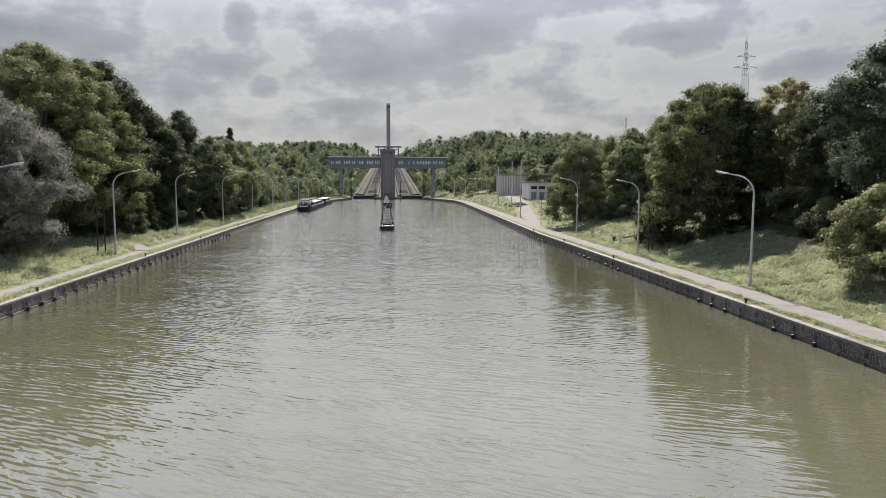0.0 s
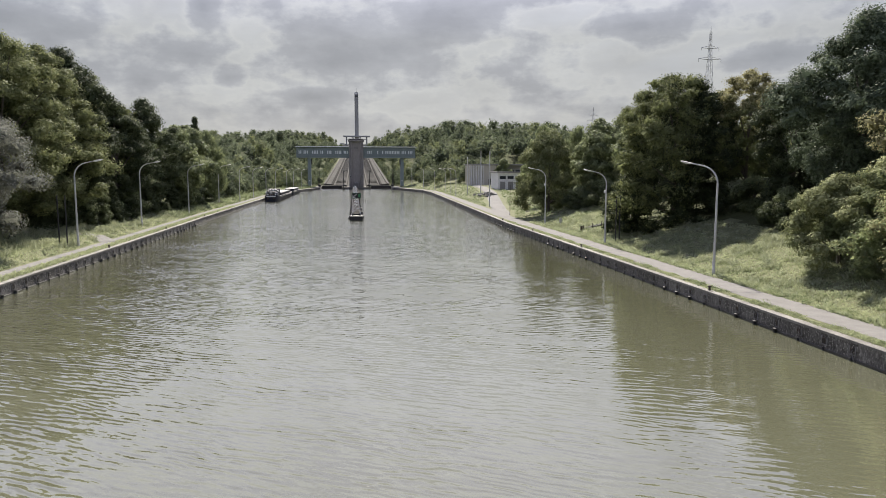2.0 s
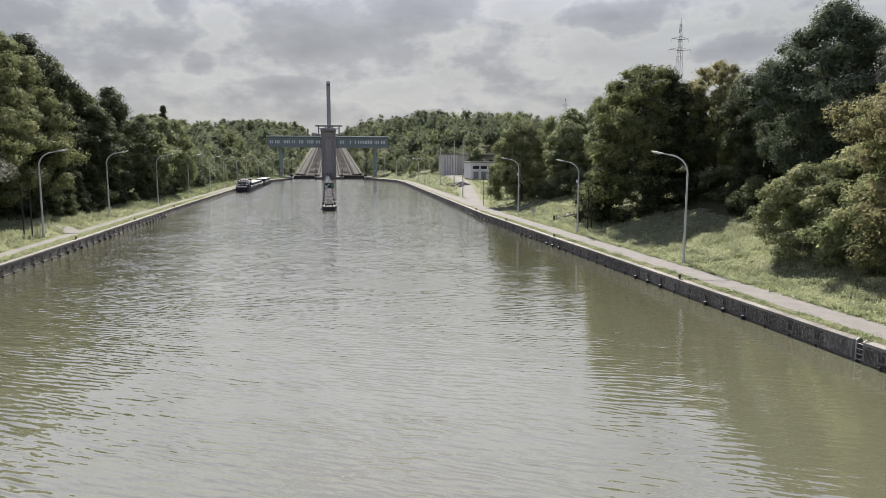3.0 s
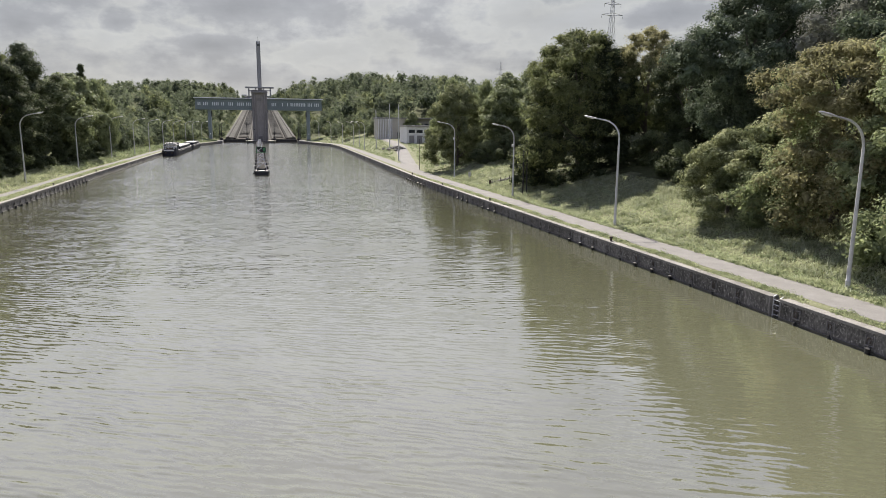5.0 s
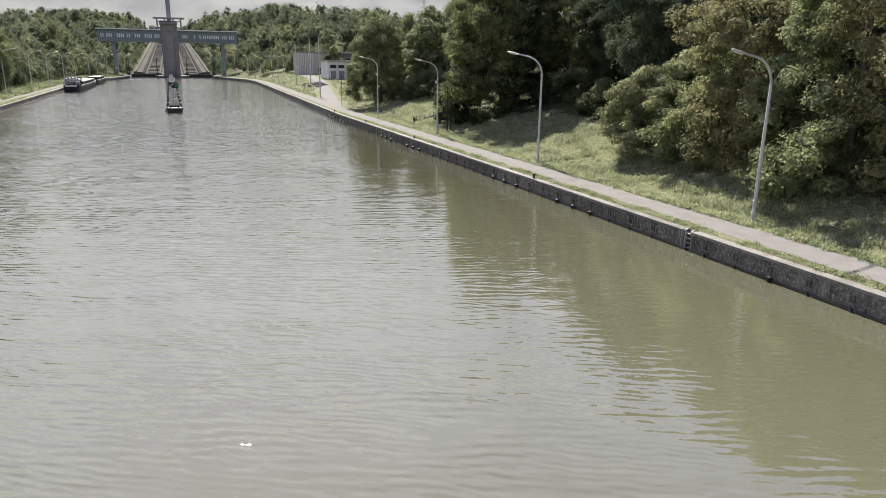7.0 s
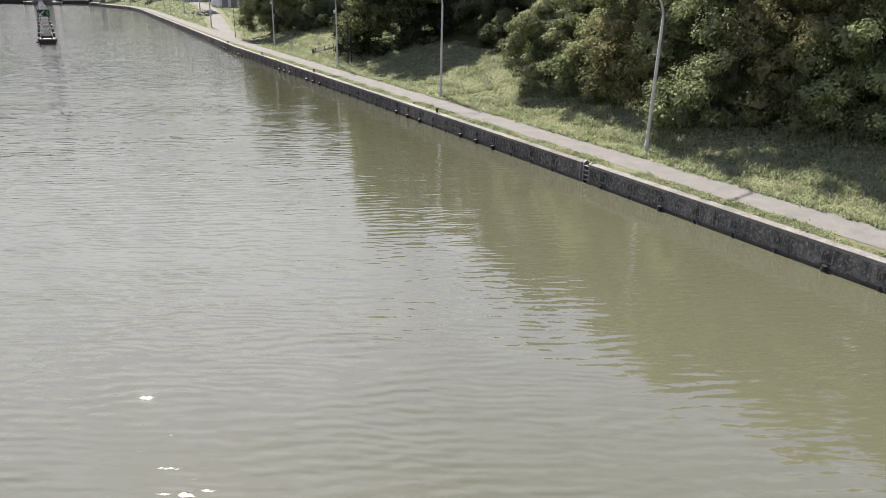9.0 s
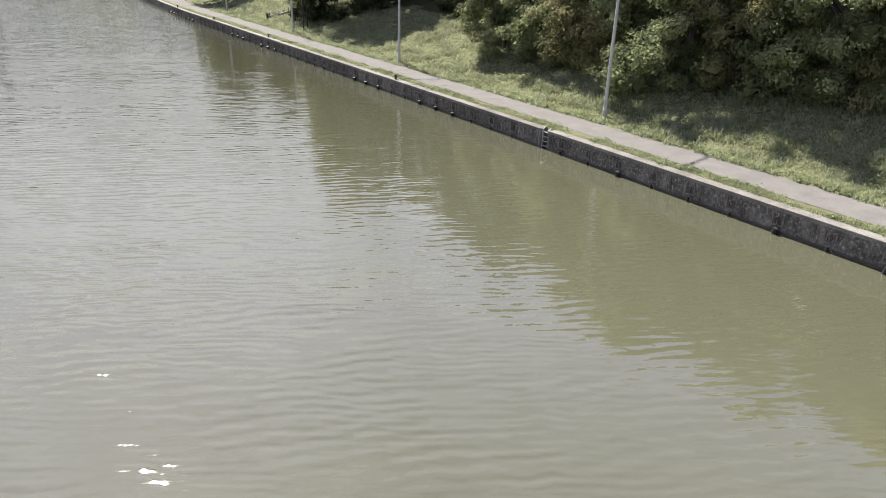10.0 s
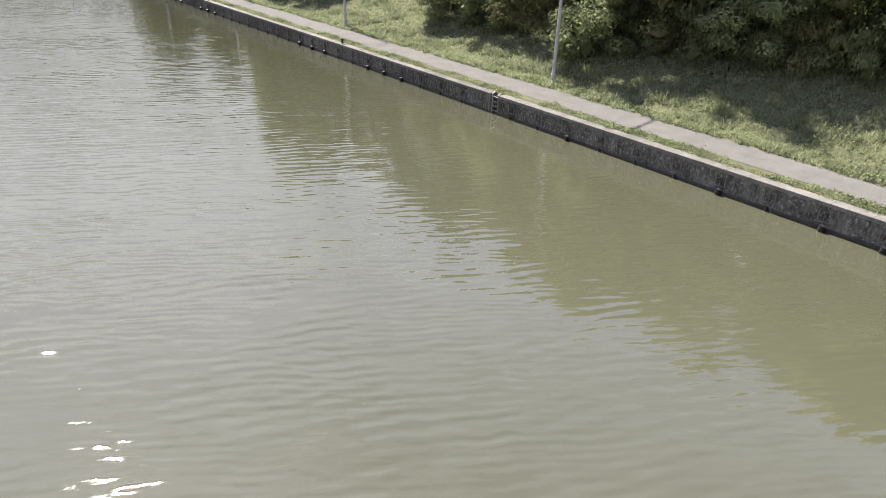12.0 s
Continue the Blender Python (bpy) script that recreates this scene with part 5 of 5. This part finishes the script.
def trees():
    # the maple's sunlit left flank and top are painted, as olive leaves
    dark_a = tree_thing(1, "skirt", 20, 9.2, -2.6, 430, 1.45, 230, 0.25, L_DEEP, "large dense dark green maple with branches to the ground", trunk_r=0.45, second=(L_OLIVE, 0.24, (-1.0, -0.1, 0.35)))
    dark_b = tree_thing(2, "tall", 20, 7.6, 2.0, 170, 1.45, 400, 0.23, L_OAK, "tall dark green oak on the bank", trunk_r=0.45)
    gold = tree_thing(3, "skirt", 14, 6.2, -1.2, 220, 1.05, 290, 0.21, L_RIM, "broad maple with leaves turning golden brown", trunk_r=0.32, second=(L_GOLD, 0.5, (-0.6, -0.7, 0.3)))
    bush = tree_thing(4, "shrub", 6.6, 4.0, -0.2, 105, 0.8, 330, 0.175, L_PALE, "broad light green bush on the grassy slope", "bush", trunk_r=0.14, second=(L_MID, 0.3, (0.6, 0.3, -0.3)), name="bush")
    light = tree_thing(5, "dome", 21, 8.4, 1.0, 230, 1.3, 290, 0.25, L_LIGHT, "tall yellow-green broadleaf tree in full leaf", trunk_r=0.4)
    willow = tree_thing(6, "dome", 15, 6.6, 0.4, 95, 1.5, 700, 0.17, L_GREY, "rounded silvery grey willow by the towpath", trunk_r=0.35, lumpy=0.6)
    small = tree_thing(7, "shrub", 16, 8.0, 0.1, 140, 1.4, 300, 0.32, L_PALE, "round light green tree beside the towpath", trunk_r=0.28)
    birch = tree_thing(8, "tall", 18, 5.6, 0.8, 80, 1.4, 260, 0.42, L_MID, "slender green weeping birch", trunk_r=0.22, droop=1.2)
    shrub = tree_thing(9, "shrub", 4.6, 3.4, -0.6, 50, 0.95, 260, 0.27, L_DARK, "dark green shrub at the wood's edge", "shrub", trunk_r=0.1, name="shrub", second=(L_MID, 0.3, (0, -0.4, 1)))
    spruce = tree_thing(10, "cone", 11, 3.6, 0.1, 70, 1.0, 240, 0.3, L_DARK, "dark conical young tree at the wood's edge", trunk_r=0.16)
    poplar = tree_thing(11, "spindle", 26, 3.0, 2.0, 130, 1.0, 120, 0.45, L_DARK, "narrow dark poplar on the skyline", trunk_r=0.3)
    mid = tree_thing(12, "tall", 13, 4.6, 0.4, 60, 1.4, 200, 0.5, L_MID, "medium green tree on the wooded bank", trunk_r=0.2)

    black = tree_thing(14, "tall", 20, 7.0, 1.0, 130, 1.5, 330, 0.26, L_DEEP, "dense very dark green oak on the bank", trunk_r=0.42)

    thin = tree_thing(15, "skirt", 17.5, 5.8, 3.0, 280, 0.95, 150, 0.2, L_OLIVE, "slender tree with thinning golden top and ivy-clad stem", trunk_r=0.3, second=(L_GOLD, 0.4, (0.1, -0.2, 1.0)))
    thicket = thicket_thing(13)

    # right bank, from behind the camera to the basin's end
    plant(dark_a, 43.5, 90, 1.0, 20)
    plant(thin, 51.5, 86, 1.0, 130)
    plant(black, 50.5, 74.5, 0.78, 200, label="tall dark oak wrapped in ivy")
    plant(dark_b, 49.0, 62, 1.06, 0)
    plant(dark_b, 57, 52, 1.05, 80)
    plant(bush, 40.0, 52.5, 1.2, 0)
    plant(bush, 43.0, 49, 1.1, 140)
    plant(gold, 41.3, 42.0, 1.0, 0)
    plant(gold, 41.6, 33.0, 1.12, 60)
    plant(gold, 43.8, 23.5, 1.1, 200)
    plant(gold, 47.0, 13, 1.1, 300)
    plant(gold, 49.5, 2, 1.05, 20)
    plant(dark_b, 54, 45, 1.0, 160)
    plant(dark_b, 64, 60, 1.05, 250)
    plant(dark_b, 66, 46, 1.1, 310)
    plant(dark_b, 63, 74, 0.85, 20)
    plant(dark_b, 57, 36, 0.95, 30)
    plant(dark_b, 59, 20, 0.95, 100)
    plant(dark_b, 60, 4, 0.95, 220)
    plant(dark_b, 58, -12, 0.95, 10)
    for k, y in enumerate((33, 25.5, 18, 10.5, 3, -5, -13)):
        plant(thicket, 42.6 + 0.5 * (k % 2) + 0.7 * max(0, k - 1), y, 0.9 + 0.1 * (k % 3), (0, 180)[k % 2], 0.3)
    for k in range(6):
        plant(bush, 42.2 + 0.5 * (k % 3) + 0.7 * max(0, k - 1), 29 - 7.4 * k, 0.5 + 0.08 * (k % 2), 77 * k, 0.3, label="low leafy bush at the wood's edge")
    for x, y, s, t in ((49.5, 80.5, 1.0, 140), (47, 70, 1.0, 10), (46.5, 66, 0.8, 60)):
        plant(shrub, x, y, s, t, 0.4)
    plant(small, 39.5, 138, 1.1, 0, wide=0.9)
    plant(birch, 44.5, 160, 1.12, 40, label="tall green birch behind the round tree")
    plant(birch, 55, 166, 1.0, 120)
    plant(mid, 70, 178, 1.3, 0)
    plant(mid, 73, 182, 1.5, 90, wide=1.1)
    for x, y, s, t in ((46, 128, 0.85, 0), (52, 122, 0.95, 60), (50, 138, 1.0, 120), (57, 112, 1.0, 200), (60, 130, 1.1, 250), (62, 100, 0.8, 10)):
        plant(mid, x, y, s, t, label="dark green tree in the shade of the bank")
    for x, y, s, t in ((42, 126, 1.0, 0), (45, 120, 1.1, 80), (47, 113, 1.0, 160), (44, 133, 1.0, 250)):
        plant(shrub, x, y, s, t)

    # left bank
    plant(willow, -43.4, 80, 1.24, 0)
    plant(willow, -47, 70, 1.0, 120)
    plant(light, -47, 99, 1.26, 0)
    plant(light, -55, 112, 1.05, 210)
    plant(light, -46.5, 110, 1.0, 300)
    plant(light, -57, 86, 0.88, 140)
    plant(light, -61, 66, 0.78, 40)
    plant(willow, -50, 58, 1.0, 60)
    plant(willow, 54.5, 50, 0.95, 80, label="tall silvery grey willow among dark oaks")
    plant(black, -47, 120, 1.77, 50)
    plant(black, -44, 134, 1.36, 140)
    plant(dark_a, -54, 138, 1.3, 200)
    plant(black, -43.5, 150, 1.49, 290)
    plant(black, -50, 112, 1.68, 200)
    plant(dark_a, -57, 162, 1.1, 20)
    plant(mid, -41, 166, 1.15, 0)
    plant(mid, -42, 180, 1.2, 70)
    plant(birch, -41, 199, 1.0, 0)
    plant(birch, -46, 208, 0.95, 90)
    plant(poplar, -66, 300, 1.08, 60)
    for x, y, s, t in ((-43, 106, 0.8, 0), (-41.5, 116, 1.0, 90), (-41, 122, 0.8, 10), (-41, 129, 0.95, 180), (-40.5, 140, 0.9, 30), (-40, 156, 0.8, 200)):
        plant(spruce, x, y, s, t)
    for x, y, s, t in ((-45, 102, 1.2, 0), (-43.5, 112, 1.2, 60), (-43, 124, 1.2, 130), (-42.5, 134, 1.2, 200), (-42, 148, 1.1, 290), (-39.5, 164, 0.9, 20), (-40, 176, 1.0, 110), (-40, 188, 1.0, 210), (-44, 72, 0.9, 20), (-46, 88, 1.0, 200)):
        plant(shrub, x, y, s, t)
    plant(shrub, -30.95, 104, 0.3, 0, 0.0, label="small dark bush growing out of the quay coping")
    random.seed(20)
    for k in range(20):
        plant((dark_b, mid, light, mid)[k % 4], -62 - random.uniform(0, 34), 58 + 7.5 * k, random.uniform(0.6, 0.85), random.uniform(0, 360))
    for k in range(20):
        plant((mid, dark_b, mid)[k % 3], 72 + random.uniform(0, 30), 8 + 7.5 * k, random.uniform(0.6, 0.78), random.uniform(0, 360))
    random.seed(21)
    for k in range(16):
        plant(mid, -44 - random.uniform(0, 8), 215 + 12 * k, random.uniform(0.45, 0.72), random.uniform(0, 360))
    for k in range(9):
        plant(mid, 66 + random.uniform(0, 26), 180 + 18 * k, random.uniform(0.7, 1.1), random.uniform(0, 360))


trees()


def far_woods(name, seed, spots, per, mat, label, size):
    rng = np.random.default_rng(seed)
    cs, rs = [], []
    for x, y, tall, r in spots:
        z = height(x, y)
        cs.append((x, y, z + tall * 0.5))
        rs.append(r * 0.85)
        for k in range(5):
            t = rng.random()
            a = rng.random() * 6.283
            rr = r * 0.72 * (1 - 0.6 * t ** 2)
            cs.append((x + rr * math.cos(a), y + rr * math.sin(a), z + tall * (0.18 + 0.66 * t)))
            rs.append(r * 0.5 * (0.7 + 0.5 * rng.random()))
        cs.append((x + r * 0.2 * rng.normal(), y, z + tall * 0.86))
        rs.append(r * 0.42)
    v = leaf_cloud(rng, cs, rs, per, size, flat=0.9, aspect=0.9, inner=0.75, simple=True, core=8)
    tagged(part(name, quads_mesh(name, v, mat, 3), mat), label, "woods", kind="stuff")


def woods():
    random.seed(31)
    lots = {"a": [], "b": [], "c": []}

    def scatter(n, ya, yb, da, db, side, tall):
        for _ in range(n):
            y = random.uniform(ya, yb)
            d = random.uniform(da, db)
            x = xr(y) + d if side > 0 else xl(y) - d
            t = random.choice((0.55, 0.75, 0.9, 1.0, 1.15, 1.5)) * random.uniform(0.9, 1.1) * tall
            lots[random.choice("aabbc")].append((x, y, t, t * random.uniform(0.34, 0.5)))

    for side in (-1, 1):
        scatter(150, 428, 700, 9, 150, side, 12)
        scatter(110, 700, 1150, 9, 220, side, 14)
        scatter(80, 1150, 1750, 16, 330, side, 17)
        scatter(45, 1750, 2600, 10 if side > 0 else 60, 800, side, 14)
    scatter(150, 215, 430, 20, 130, -1, 9)
    scatter(150, 360, 520, 24, 150, 1, 11)
    scatter(110, 180, 420, 55, 190, 1, 13)
    for side in (-1, 1):
        scatter(110, 427, 560, 2.0, 60, side, 6)
        scatter(120, 430, 1000, 1.5, 10, side, 4)
    scatter(70, 385, 425, 26, 60, -1, 6)
    scatter(60, 385, 425, 26, 60, 1, 6)
    scatter(190, 205, 390, 7.5, 20, -1, 7)
    scatter(90, 345, 425, 13, 60, 1, 7)
    scatter(70, 200, 330, 60, 190, -1, 10)
    for side in (-1, 1):
        scatter(150, 700, 1780, 5, 75, side, 11)

    def grove(n, x, y, rx, ry, tall):
        for _ in range(n):
            t = tall * random.uniform(0.75, 1.15)
            lots[random.choice("ab")].append((x + random.gauss(0, rx), y + random.gauss(0, ry), t, t * random.uniform(0.3, 0.42)))

    # taller groves that break the skyline
    grove(26, -104, 900, 15, 30, 21)
    grove(12, -70, 1000, 14, 30, 15)
    grove(9, 74, 800, 6, 20, 24)
    grove(14, 106, 800, 9, 20, 23)
    grove(9, 132, 800, 6, 20, 25)
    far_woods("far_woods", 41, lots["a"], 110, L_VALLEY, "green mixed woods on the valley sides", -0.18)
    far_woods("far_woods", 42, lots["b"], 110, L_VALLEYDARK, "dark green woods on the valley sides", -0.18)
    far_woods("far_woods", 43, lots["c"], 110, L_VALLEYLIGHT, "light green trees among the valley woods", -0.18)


woods()

# ---- grass, weeds and herbs ----


def tufts(name, seed, n, place, tall, mat, label):
    rng = np.random.default_rng(seed)
    pts = np.array([place(rng) for _ in range(n)])
    blades = 6
    idx = np.repeat(np.arange(n), blades)
    m = len(idx)
    p = pts[idx] + np.concatenate([rng.normal(size=(m, 2)) * 0.12, np.zeros((m, 1))], axis=1)
    ang = rng.random(m) * 6.283
    h = tall * (0.4 + 0.9 * rng.random(m)) * (0.6 + 0.8 * rng.random(n))[idx]
    w = 0.022 + 0.026 * rng.random(m)
    side = np.stack((np.cos(ang), np.sin(ang), np.zeros(m)), axis=1)
    lean = np.stack((rng.normal(size=m), rng.normal(size=m), np.zeros(m)), axis=1) * 0.4
    up = np.zeros((m, 3))
    up[:, 2] = 1
    mid = p + (up * 0.6 + lean * 0.35) * h[:, None]
    tip = p + (up + lean) * h[:, None]
    v = np.stack((p - side * w[:, None], mid - side * w[:, None] * 0.7 + side * 0.0, tip, mid + side * w[:, None]), axis=1).reshape(-1, 3)
    tagged(part(name, quads_mesh(name, v, mat), mat), label, "grass", kind="stuff")


def herbs(name, seed, n, place, label, big=1.0):
    """Low mounds of small broad leaves."""
    rng = np.random.default_rng(seed)
    pts = np.array([place(rng) for _ in range(n)])
    r = (0.14 + 0.36 * rng.random(n) ** 2) * big
    pts[:, 2] += r * 0.35
    v = leaf_cloud(rng, pts, r, 34, 0.1 * big, flat=0.7, aspect=0.7, inner=0.5)
    tagged(part(name, quads_mesh(name, v, L_HERB), L_HERB), label, "plants", kind="stuff")


def bank_grass():
    def on(side, y0, y1, d0, d1, power=1.0, patchy=0.0):
        def spot(rng):
            y = y0 + (y1 - y0) * rng.random() ** power
            d = d0 + (d1 - d0) * rng.random()
            x = xr(y) + d if side > 0 else xl(y) - d
            if patchy and noise.noise(Vector((x * 0.8, y * 0.35, 2.0 + patchy))) < patchy - 0.1:
                return spot(rng)
            if side > 0 and y > 140 and abs(x - edge(ROAD_X, y)) < 3.2:
                return spot(rng)
            return (x, y, height(x, y) - 0.02)
        return spot

    tufts("bank_grass", 51, 32000, on(1, -8, 125, 4.2, 17, 1.5), 0.17, L_GRASS, "rough pale green grass on the slope")
    tufts("bank_grass", 52, 12000, on(-1, 40, 210, 3.3, 14, 1.3), 0.24, L_GRASS, "rough pale green grass beside the towpath")
    tufts("verge_weeds", 53, 7000, on(1, -8, 130, 0.62, 1.5, 1.3, -0.12), 0.1, L_GRASS, "strip of weeds between coping and path")
    herbs("herb_clumps", 61, 3600, on(1, -8, 120, 4.1, 13, 1.5, 0.1), "clumps of broad-leaved herbs in the grass")
    herbs("herb_clumps", 62, 900, on(1, -8, 110, 4.1, 5.2, 1.4), "leafy herbs spilling over the path's edge")
    herbs("herb_clumps", 63, 1500, on(-1, 42, 170, 3.2, 12, 1.2, 0.1), "clumps of broad-leaved herbs in the grass")
    herbs("herb_clumps", 64, 220, on(1, -8, 100, 0.65, 1.3, 1.3, 0.1), "small herbs behind the coping")
    herbs("herb_clumps", 65, 3600, on(1, 115, 420, 4.4, 24), "rank weeds in the far grass", 1.5)
    herbs("herb_clumps", 66, 2200, on(-1, 140, 420, 3.2, 12), "rank weeds along the far bank", 2.4)
    tufts("path_edge_weeds", 55, 5000, on(1, -8, 125, 4.15, 5.4, 1.4, 0.08), 0.26, L_GRASS, "taller pale weeds along the path's edge")
    tufts("tall_weeds", 56, 9000, on(1, -8, 125, 4.5, 15, 1.4, 0.22), 0.36, L_WEED, "patches of tall dry weeds in the grass")
    tufts("tall_weeds", 57, 5000, on(-1, 40, 200, 4.0, 13, 1.2, 0.2), 0.6, L_WEED, "patches of tall weeds in the grass")
    tufts("verge_weeds", 54, 4000, on(-1, 40, 190, 0.5, 1.5, 1.2), 0.26, L_GRASS, "weedy grass strip behind the coping")


bank_grass()
